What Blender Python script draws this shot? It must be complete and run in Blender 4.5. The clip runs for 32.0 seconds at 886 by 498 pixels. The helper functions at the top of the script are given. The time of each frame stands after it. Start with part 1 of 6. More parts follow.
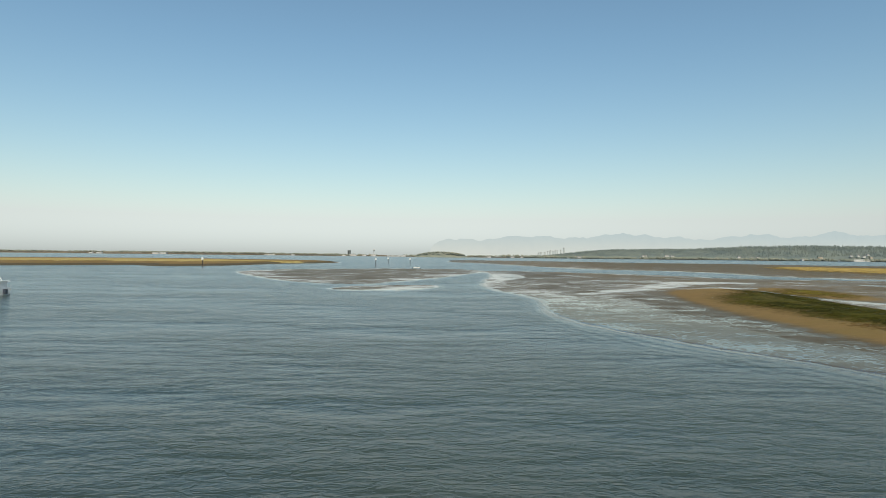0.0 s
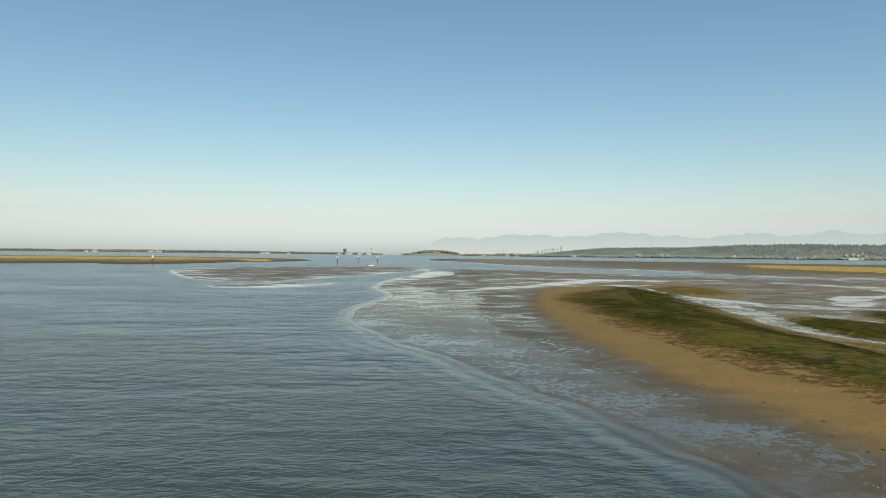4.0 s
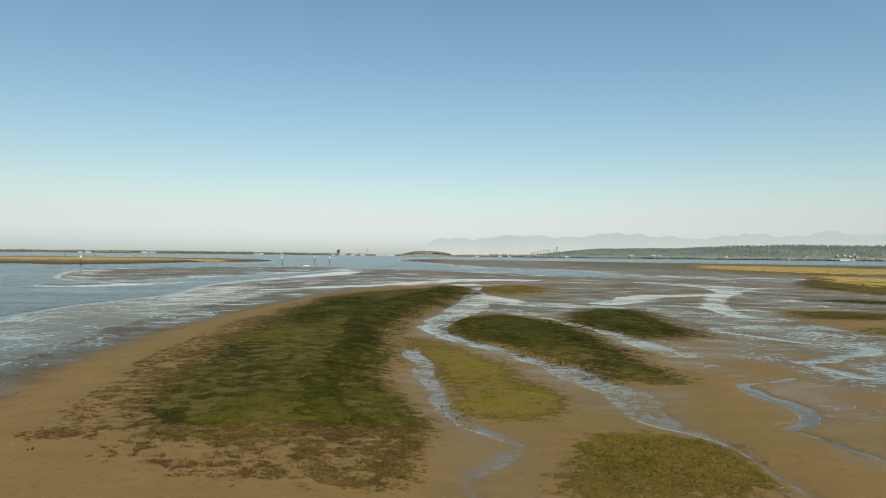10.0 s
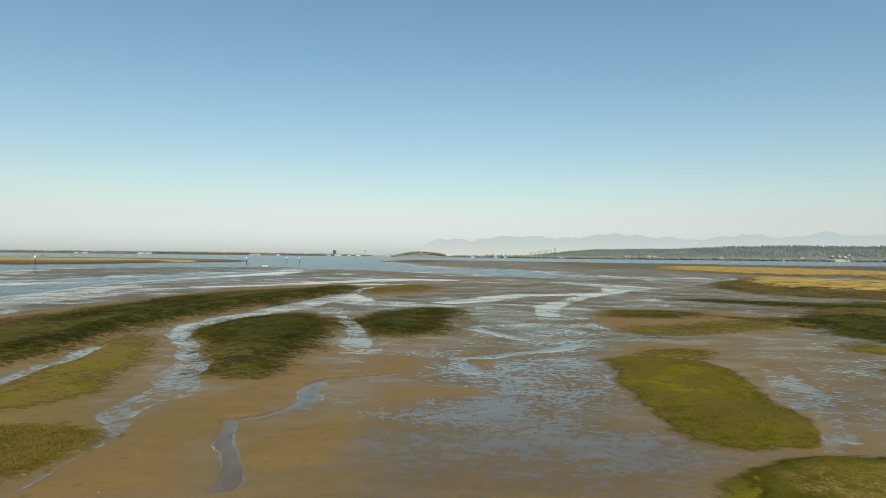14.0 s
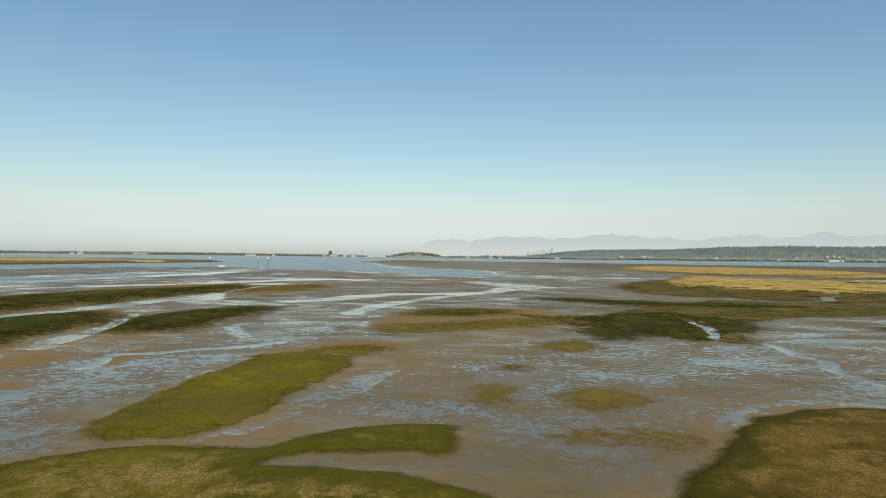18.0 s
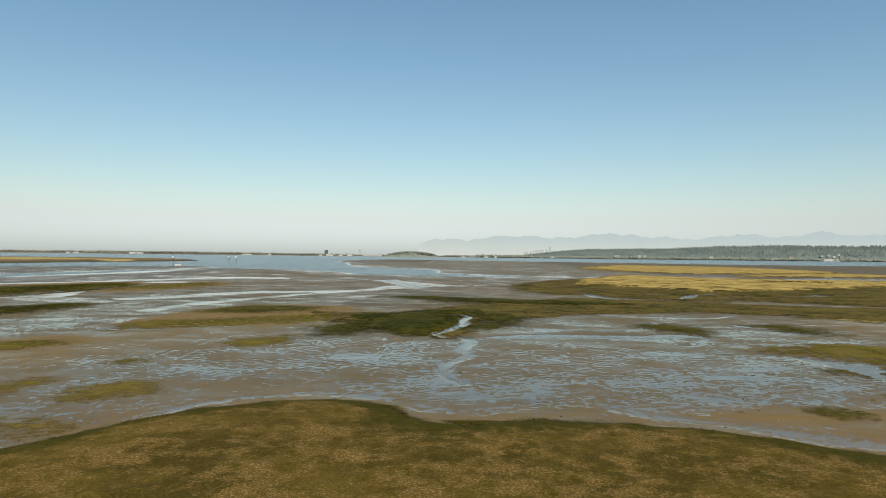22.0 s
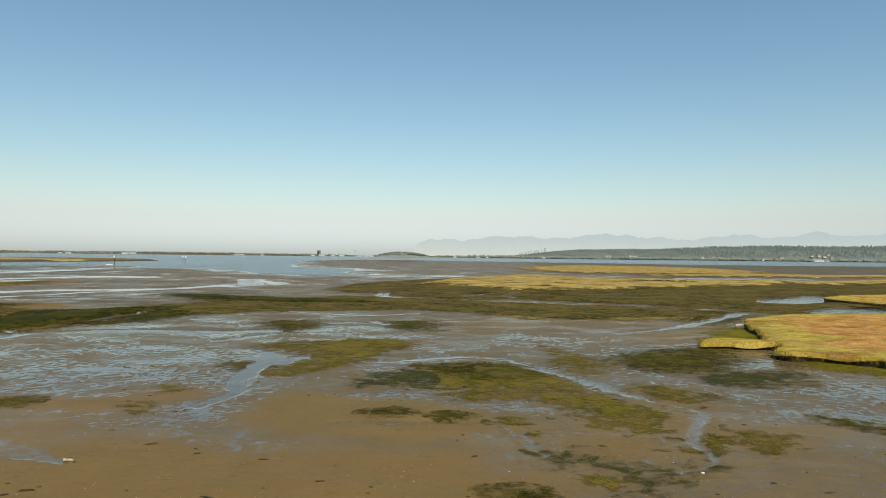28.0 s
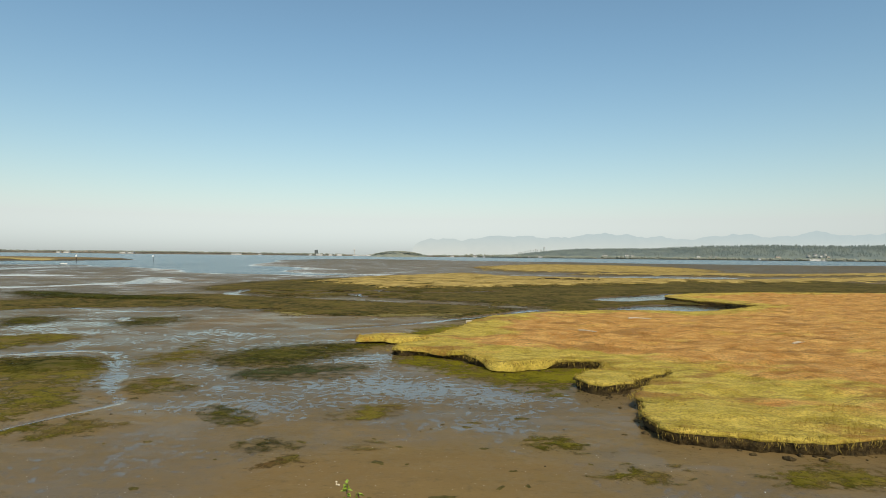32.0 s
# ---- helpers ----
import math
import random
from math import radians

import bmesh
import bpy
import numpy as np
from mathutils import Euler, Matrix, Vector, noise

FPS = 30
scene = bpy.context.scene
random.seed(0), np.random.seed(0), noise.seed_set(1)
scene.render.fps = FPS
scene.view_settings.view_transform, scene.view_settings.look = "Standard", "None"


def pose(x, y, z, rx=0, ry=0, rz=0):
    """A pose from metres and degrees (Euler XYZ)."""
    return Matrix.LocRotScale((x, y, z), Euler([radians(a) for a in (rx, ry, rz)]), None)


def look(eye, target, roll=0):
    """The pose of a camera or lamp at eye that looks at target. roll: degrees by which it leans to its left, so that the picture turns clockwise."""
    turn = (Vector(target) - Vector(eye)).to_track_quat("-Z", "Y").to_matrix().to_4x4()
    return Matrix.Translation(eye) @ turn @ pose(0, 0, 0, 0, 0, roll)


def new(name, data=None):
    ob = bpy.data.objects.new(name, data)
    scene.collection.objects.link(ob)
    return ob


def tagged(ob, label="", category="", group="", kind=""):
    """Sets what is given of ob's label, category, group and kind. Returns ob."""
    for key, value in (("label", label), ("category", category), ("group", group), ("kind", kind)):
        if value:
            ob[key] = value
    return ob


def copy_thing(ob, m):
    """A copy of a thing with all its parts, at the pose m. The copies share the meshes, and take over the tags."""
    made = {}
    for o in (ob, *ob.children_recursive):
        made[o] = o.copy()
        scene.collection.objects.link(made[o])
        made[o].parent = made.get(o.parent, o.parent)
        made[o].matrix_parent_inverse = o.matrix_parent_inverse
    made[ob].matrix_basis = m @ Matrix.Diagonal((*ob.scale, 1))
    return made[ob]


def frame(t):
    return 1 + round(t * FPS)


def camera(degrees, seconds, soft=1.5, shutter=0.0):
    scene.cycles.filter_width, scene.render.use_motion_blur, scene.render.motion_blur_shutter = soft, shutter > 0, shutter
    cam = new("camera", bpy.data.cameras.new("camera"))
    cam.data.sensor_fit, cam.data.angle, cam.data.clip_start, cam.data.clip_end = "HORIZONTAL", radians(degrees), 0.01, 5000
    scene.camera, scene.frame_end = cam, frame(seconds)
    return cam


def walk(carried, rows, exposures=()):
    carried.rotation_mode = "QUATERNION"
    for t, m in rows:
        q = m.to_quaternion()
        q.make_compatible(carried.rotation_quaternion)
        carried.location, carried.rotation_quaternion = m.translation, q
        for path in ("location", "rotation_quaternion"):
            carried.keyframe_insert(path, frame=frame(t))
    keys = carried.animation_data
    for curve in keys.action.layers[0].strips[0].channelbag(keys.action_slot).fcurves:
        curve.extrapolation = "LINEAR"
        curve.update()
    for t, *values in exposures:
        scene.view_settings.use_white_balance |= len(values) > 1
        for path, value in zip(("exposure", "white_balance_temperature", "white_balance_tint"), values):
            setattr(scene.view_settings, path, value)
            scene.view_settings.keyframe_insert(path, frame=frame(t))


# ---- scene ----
cam = camera(68.0, 32.0, soft=0.6)
EYE = 5.0
LEAN = 0.59
# seconds, metres along the track, pitch, yaw
TRACK = [
   (0, 3.40, 0.59, 1.26), (0.5, 5.56, 0.50, 1.28), (1, 7.73, 0.52, 1.27), (1.5, 9.92, 0.56, 1.26),
   (2, 12.13, 0.56, 1.27), (2.5, 14.35, 0.50, 1.28), (3, 16.60, 0.46, 1.27), (3.5, 18.88, 0.46, 1.26),
   (5.5, 28.06, 0.48, 1.27), (6, 30.29, 0.49, 1.27), (6.5, 32.46, 0.49, 1.29), (7, 34.54, 0.45, 1.30),
   (7.5, 36.59, 0.49, 1.30), (8, 38.64, 0.53, 1.29), (8.5, 40.71, 0.52, 1.29), (9, 42.78, 0.49, 1.27),
   (9.5, 44.86, 0.48, 1.26), (10, 46.94, 0.54, 1.25), (10.5, 49.04, 0.55, 1.24), (11, 51.12, 0.54, 1.27),
   (11.5, 53.20, 0.56, 1.30), (12, 55.27, 0.62, 1.32), (12.5, 57.34, 0.62, 1.31), (13, 59.41, 0.61, 1.29),
   (13.5, 61.49, 0.61, 1.28), (14, 63.57, 0.60, 1.27), (14.5, 65.66, 0.63, 1.26), (16.5, 74.10, 0.65, 1.25),
   (17, 76.22, 0.67, 1.24), (17.5, 78.36, 0.67, 1.25), (18, 80.53, 0.65, 1.25), (18.5, 82.73, 0.67, 1.25),
   (19, 84.94, 0.65, 1.26), (19.5, 87.17, 0.63, 1.26), (20, 89.40, 0.65, 1.26), (20.5, 91.60, 0.65, 1.27),
   (21, 93.78, 0.67, 1.28), (21.5, 95.98, 0.69, 1.29), (22, 98.21, 0.59, 1.28), (22.5, 100.45, 0.63, 1.27),
   (23, 102.66, 0.69, 1.29), (23.5, 104.85, 0.66, 1.30), (24, 107.06, 0.61, 1.30), (24.5, 109.28, 0.57, 1.29),
   (25, 111.51, 0.57, 1.28), (25.5, 113.77, 0.60, 1.25), (27.5, 122.93, 0.68, 1.23), (28, 125.25, 0.63, 1.21),
   (28.5, 127.59, 0.63, 1.20), (29, 129.99, 0.59, 1.21), (29.5, 132.42, 0.57, 1.26), (30, 134.86, 0.64, 1.32),
   (30.5, 137.29, 0.55, 1.36), (31, 139.69, 0.48, 1.39), (31.5, 142.12, 0.56, 1.40), (32, 144.57, 0.58, 1.39),
]
walk(cam, [(t, look((x, 0, EYE),
                    (x - 100 * math.sin(radians(yaw)), 100 * math.cos(radians(yaw)), EYE + 100 * math.tan(radians(pitch))),
                    LEAN)) for t, x, pitch, yaw in TRACK], [(0.0, 0.0, 6850, 8), (32.0, 0.0, 6850, 8)])

# ---- sky and sun ----
SUN_HEIGHT, SUN_SIDE = 46.0, 169.0      # degrees above the horizon; compass bearing from the view's ahead, clockwise
world = bpy.data.worlds.new("sky")
scene.world = world
world.use_nodes = True
wt = world.node_tree
sky = wt.nodes.new("ShaderNodeTexSky")
sky.sky_type = "NISHITA"
sky.sun_disc = False
sky.sun_elevation = radians(SUN_HEIGHT)
sky.sun_rotation = radians(SUN_SIDE)
sky.altitude = 0.0
sky.air_density, sky.dust_density, sky.ozone_density = 1.0, 0.6, 1.0
# haze: the yellow band along the horizon greys out
parts_ = wt.nodes.new("ShaderNodeSeparateColor")
wt.links.new(sky.outputs[0], parts_.inputs[0])
ratio = wt.nodes.new("ShaderNodeMath")
ratio.operation = "DIVIDE"
wt.links.new(parts_.outputs[0], ratio.inputs[0])
wt.links.new(parts_.outputs[2], ratio.inputs[1])
haze = wt.nodes.new("ShaderNodeMapRange")
for i, v in enumerate((0.0, 0.40, 0.95)):
    haze.inputs[i].default_value = v
wt.links.new(ratio.outputs[0], haze.inputs[0])
grey = wt.nodes.new("ShaderNodeMix")
grey.data_type, grey.blend_type = "RGBA", "MULTIPLY"
grey.inputs["Factor"].default_value = 1.0
grey.inputs[7].default_value = (0.690, 0.770, 0.782, 1)
wt.links.new(parts_.outputs[1], grey.inputs[6])
tint = wt.nodes.new("ShaderNodeMix")
tint.data_type, tint.blend_type = "RGBA", "MULTIPLY"
tint.inputs["Factor"].default_value = 1.0
tint.inputs[7].default_value = (0.825, 0.99, 0.978, 1)
wt.links.new(sky.outputs[0], tint.inputs[6])
air = wt.nodes.new("ShaderNodeMix")
air.data_type = "RGBA"
wt.links.new(haze.outputs[0], air.inputs["Factor"])
wt.links.new(tint.outputs[2], air.inputs[6])
wt.links.new(grey.outputs[2], air.inputs[7])
wt.links.new(air.outputs[2], wt.nodes["Background"].inputs[0])
wt.nodes["Background"].inputs[1].default_value = 0.13
sun = new("sun", bpy.data.lights.new("sun", "SUN"))
sun.data.energy, sun.data.angle, sun.data.color = 3.2, radians(0.6), (1.0, 0.91, 0.76)
sun_way = Vector((math.sin(radians(SUN_SIDE)) * math.cos(radians(SUN_HEIGHT)),
                  math.cos(radians(SUN_SIDE)) * math.cos(radians(SUN_HEIGHT)), math.sin(radians(SUN_HEIGHT))))
sun.matrix_world = look(sun_way * 50, (0, 0, 0))


# ---- materials ----
def material(name, base=(0.5, 0.5, 0.5), rough=0.8, metal=0.0, spec=0.5):
    m = bpy.data.materials.new(name)
    m.use_nodes = True
    b = m.node_tree.nodes["Principled BSDF"]
    b.inputs["Base Color"].default_value = (*base, 1)
    b.inputs["Roughness"].default_value = rough
    b.inputs["Metallic"].default_value = metal
    b.inputs["Specular IOR Level"].default_value = spec
    return m


class Web:
    """Shortcuts for wiring a material's nodes."""

    def __init__(self, m):
        self.tree = m.node_tree
        self.out = self.tree.nodes["Material Output"]
        self.bsdf = self.tree.nodes["Principled BSDF"]

    def put(self, socket, value):
        if isinstance(value, bpy.types.NodeSocket):
            self.tree.links.new(value, socket)
        elif isinstance(value, tuple) and len(value) == 3 and socket.type == "RGBA":
            socket.default_value = (*value, 1)
        else:
            socket.default_value = value

    def place(self):
        return self.tree.nodes.new("ShaderNodeNewGeometry").outputs["Position"]

    def scaled(self, vec, s):
        n = self.tree.nodes.new("ShaderNodeVectorMath")
        n.operation = "MULTIPLY"
        self.put(n.inputs[0], vec)
        self.put(n.inputs[1], s)
        return n.outputs[0]

    def noise(self, vec, scale, detail=4.0, rough=0.55, twist=0.0):
        n = self.tree.nodes.new("ShaderNodeTexNoise")
        self.put(n.inputs["Vector"], vec)
        n.inputs["Scale"].default_value = scale
        n.inputs["Detail"].default_value = detail
        n.inputs["Roughness"].default_value = rough
        n.inputs["Distortion"].default_value = twist
        return n.outputs["Fac"]

    def attr(self, name):
        n = self.tree.nodes.new("ShaderNodeAttribute")
        n.attribute_name = name
        return n.outputs["Fac"]

    def calc(self, op, a, b=0.0, c=0.0, clamp=False):
        n = self.tree.nodes.new("ShaderNodeMath")
        n.operation = op
        n.use_clamp = clamp
        for s, v in zip(n.inputs, (a, b, c)):
            self.put(s, v)
        return n.outputs[0]

    def ramp(self, x, lo, hi, a=0.0, b=1.0):
        n = self.tree.nodes.new("ShaderNodeMapRange")
        n.interpolation_type = "SMOOTHSTEP"
        for s, v in zip(n.inputs, (x, lo, hi, a, b)):
            self.put(s, v)
        return n.outputs[0]

    def mix(self, f, a, b):
        n = self.tree.nodes.new("ShaderNodeMix")
        n.data_type = "RGBA"
        self.put(n.inputs["Factor"], f)
        self.put(n.inputs[6], a)
        self.put(n.inputs[7], b)
        return n.outputs[2]

    def bump(self, height, strength, dist):
        n = self.tree.nodes.new("ShaderNodeBump")
        n.inputs["Strength"].default_value = strength
        n.inputs["Distance"].default_value = dist
        self.put(n.inputs["Height"], height)
        return n.outputs[0]


def mud_material():
    """Mud and sand; hollows finer than the relief hold a film of standing water at the water table."""
    m = material("tidal_mud_and_sand", rough=0.6, spec=0.5)
    w = Web(m)
    p = w.place()
    sep = w.tree.nodes.new("ShaderNodeSeparateXYZ")
    w.put(sep.inputs[0], p)
    height = sep.outputs[2]
    sand, wet = w.attr("sand"), w.attr("wet")
    flat = w.scaled(p, (0.62, 1.0, 0.0))
    big = w.noise(flat, 0.12, 4)
    mid = w.noise(flat, 0.9, 5, 0.6)
    fine = w.noise(flat, 9.0, 4, 0.6)
    hollow = w.calc("ADD", w.calc("MULTIPLY", w.noise(w.scaled(p, (0.7, 0.9, 0.0)), 0.34, 7, 0.62, 0.3), 0.38),
                    w.calc("MULTIPLY", w.noise(w.scaled(p, (0.9, 0.85, 0.0)), 3.2, 9, 0.76, 0.25), 0.68))
    wide = w.calc("MULTIPLY", w.calc("SUBTRACT", w.noise(w.scaled(p, (0.7, 0.6, 0.0)), 0.14, 6, 0.62, 0.2), 0.5), w.ramp(sep.outputs[1], 38.0, 110.0, 0.0, 0.45))
    hollow = w.calc("ADD", hollow, wide)
    level = w.calc("ADD", height, w.calc("MULTIPLY", w.calc("SUBTRACT", hollow, 0.5), 0.34))
    skin = w.ramp(w.calc("ADD", level, w.calc("MULTIPLY", w.calc("SUBTRACT", fine, 0.5), 0.05)), 0.026, -0.006, 0.0, 0.26)
    sheen = w.calc("MULTIPLY", w.ramp(w.noise(w.scaled(p, (0.5, 1.0, 0.0)), 0.42, 9, 0.76, 0.6), 0.49, 0.57, 0.0, w.ramp(wet, 1.1, 1.4, 0.32, 0.60)),
                   w.calc("MULTIPLY", w.ramp(height, 0.10, 0.03), w.calc("SUBTRACT", 1.0, sand, clamp=True)))
    lace = w.calc("MULTIPLY", w.ramp(w.noise(w.scaled(p, (0.7, 1.0, 0.0)), 10.0, 6, 0.75, 0.3), 0.40, 0.60, 0.16, 0.46), w.calc("MULTIPLY", w.ramp(wet, 1.12, 1.28), w.ramp(height, 0.05, 0.015)))
    sheen = w.calc("MAXIMUM", sheen, lace)
    film = w.calc("MAXIMUM", w.calc("MAXIMUM", w.ramp(level, 0.003, -0.003), skin), sheen)
    damp = w.ramp(level, 0.10, 0.0)
    mud = w.mix(w.ramp(mid, 0.3, 0.7), (0.185, 0.130, 0.060), (0.246, 0.172, 0.080))
    mud = w.mix(w.ramp(big, 0.45, 0.62, 0.0, 0.7), mud, (0.225, 0.160, 0.088))
    dry = w.mix(w.ramp(mid, 0.25, 0.75), (0.190, 0.128, 0.053), (0.232, 0.158, 0.068))
    dry = w.mix(w.ramp(fine, 0.55, 0.75, 0.0, 0.35), dry, (0.19, 0.126, 0.055))
    dry = w.mix(w.ramp(big, 0.4, 0.65, 0.0, 0.5), dry, (0.21, 0.138, 0.060))
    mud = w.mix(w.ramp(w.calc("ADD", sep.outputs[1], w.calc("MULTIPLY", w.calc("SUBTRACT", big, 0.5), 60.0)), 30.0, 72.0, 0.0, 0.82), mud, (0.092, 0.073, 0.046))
    mud = w.mix(w.ramp(w.calc("ADD", sep.outputs[0], w.calc("MULTIPLY", w.calc("SUBTRACT", big, 0.5), 24.0)), 42.0, 27.0, 0.0, 0.8), mud, (0.088, 0.076, 0.055))
    edge = w.calc("ADD", sand, w.calc("MULTIPLY", w.calc("SUBTRACT", mid, 0.5), 0.4))
    col = w.mix(w.ramp(edge, 0.1, 0.9), mud, dry)
    tone = w.noise(flat, 0.07, 5, 0.65)
    col = w.mix(w.ramp(tone, 0.5, 0.66, 0.0, 0.55), col, (0.185, 0.138, 0.050))
    col = w.mix(w.ramp(tone, 0.50, 0.36, 0.0, 0.5), col, (0.235, 0.152, 0.064))
    col = w.mix(w.ramp(w.noise(flat, 3.4, 7, 0.75), 0.54, 0.66, 0.0, 0.55), col, (0.112, 0.084, 0.036))
    col = w.mix(w.ramp(w.noise(flat, 11.0, 6, 0.75), 0.57, 0.68, 0.0, 0.55), col, (0.075, 0.058, 0.030))
    col = w.mix(w.ramp(w.noise(flat, 8.0, 6, 0.75), 0.45, 0.33, 0.0, 0.4), col, (0.30, 0.22, 0.125))
    low = w.calc("MULTIPLY", w.ramp(w.calc("ADD", sep.outputs[0], w.calc("MULTIPLY", w.calc("SUBTRACT", mid, 0.5), 3.0)), 36.0, 30.0, 0.0, 0.85), w.ramp(edge, 0.75, 0.2))
    col = w.mix(low, col, w.mix(w.ramp(mid, 0.35, 0.65), (0.078, 0.066, 0.046), (0.104, 0.088, 0.062)))
    col = w.mix(w.calc("MULTIPLY", damp, w.calc("MULTIPLY", w.ramp(wet, 0.0, 1.0, 0.2, 0.62), w.ramp(wet, 1.0, 1.2, 1.0, 0.35))), col, (0.094, 0.074, 0.045))
    col = w.scaled(col, (1.05, 1.0, 0.85))
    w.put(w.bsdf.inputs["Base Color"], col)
    w.put(w.bsdf.inputs["Roughness"], w.ramp(damp, 0.0, 1.0, 0.85, 0.55))
    w.put(w.bsdf.inputs["Specular IOR Level"], 0.12)
    h = w.calc("ADD", w.calc("MULTIPLY", mid, 0.5), w.calc("ADD", w.calc("MULTIPLY", fine, 0.2), w.calc("MULTIPLY", hollow, 0.5)))
    w.put(w.bsdf.inputs["Normal"], w.bump(h, 0.4, 0.08))
    pool = w.tree.nodes.new("ShaderNodeBsdfPrincipled")
    pool.inputs["IOR"].default_value = 1.33
    pool.inputs["Roughness"].default_value = 0.03
    w.put(pool.inputs["Base Color"], w.mix(0.12, col, (0.085, 0.074, 0.056)))
    w.put(pool.inputs["Normal"], w.bump(w.noise(flat, 5.0, 2, 0.5), 0.02, 0.01))
    both = w.tree.nodes.new("ShaderNodeMixShader")
    w.put(both.inputs[0], film)
    w.tree.links.new(w.bsdf.outputs[0], both.inputs[1])
    w.tree.links.new(pool.outputs[0], both.inputs[2])
    w.tree.links.new(both.outputs[0], w.out.inputs[0])
    return m


def water_material():
    """Turbid where it is deep; where it is shallow the mud shows through. Heights of the ripples are in metres."""
    m = material("tidal_water", (0.030, 0.038, 0.028), 0.06, spec=0.5)
    w = Web(m)
    p = w.place()
    deep, shore = w.attr("deep"), w.attr("shore")
    r0 = w.noise(w.scaled(p, (0.6, 1.0, 0.0)), 7.0, 3, 0.6, 0.4)
    r1 = w.noise(w.scaled(p, (0.62, 1.0, 0.0)), 2.6, 3, 0.55, 0.7)
    r2 = w.noise(w.scaled(p, (0.5, 0.9, 0.0)), 0.75, 3, 0.55, 0.5)
    r3 = w.noise(w.scaled(p, (0.6, 1.0, 0.0)), 0.10, 3, 0.6)
    calm = w.noise(w.scaled(p, (0.5, 1.0, 0.0)), 0.05, 5, 0.65)
    h = w.calc("ADD", w.calc("ADD", w.calc("MULTIPLY", r1, 0.11), w.calc("MULTIPLY", r0, 0.045)), w.calc("ADD", w.calc("MULTIPLY", r2, 0.14), w.calc("MULTIPLY", r3, 0.15)))
    h = w.calc("MULTIPLY", h, w.calc("MULTIPLY", w.ramp(calm, 0.36, 0.62, 0.25, 1.25), w.ramp(deep, 0.03, 0.4, 0.10, 1.0)))
    # low swells that run in along the edge of the flat
    near = w.calc("MULTIPLY", w.ramp(shore, 0.2, 1.2), w.ramp(shore, 7.0, 2.5))
    swell = w.calc("SINE", w.calc("ADD", w.calc("MULTIPLY", shore, 5.2), w.calc("MULTIPLY", r3, 9.0)))
    h = w.calc("ADD", h, w.calc("MULTIPLY", w.calc("MULTIPLY", swell, near), 0.018))
    nrm = w.bump(h, 1.0, 1.0)
    w.put(w.bsdf.inputs["Normal"], nrm)
    w.put(w.bsdf.inputs["IOR"], 1.33)
    w.put(w.bsdf.inputs["Roughness"], 0.20)
    w.put(w.bsdf.inputs["Base Color"], w.mix(w.ramp(calm, 0.35, 0.65), (0.034, 0.050, 0.040), (0.046, 0.064, 0.052)))
    gl = w.tree.nodes.new("ShaderNodeBsdfGlossy")
    gl.inputs["Roughness"].default_value = 0.04
    w.put(gl.inputs["Normal"], nrm)
    tr = w.tree.nodes.new("ShaderNodeBsdfTransparent")
    fr = w.tree.nodes.new("ShaderNodeFresnel")
    fr.inputs["IOR"].default_value = 1.33
    w.put(fr.inputs["Normal"], nrm)
    thin = w.tree.nodes.new("ShaderNodeMixShader")
    w.put(thin.inputs[0], fr.outputs[0])
    w.tree.links.new(tr.outputs[0], thin.inputs[1])
    w.tree.links.new(gl.outputs[0], thin.inputs[2])
    both = w.tree.nodes.new("ShaderNodeMixShader")
    w.put(both.inputs[0], w.ramp(deep, 0.02, 0.20))
    w.tree.links.new(thin.outputs[0], both.inputs[1])
    w.tree.links.new(w.bsdf.outputs[0], both.inputs[2])
    w.tree.links.new(both.outputs[0], w.out.inputs[0])
    return m


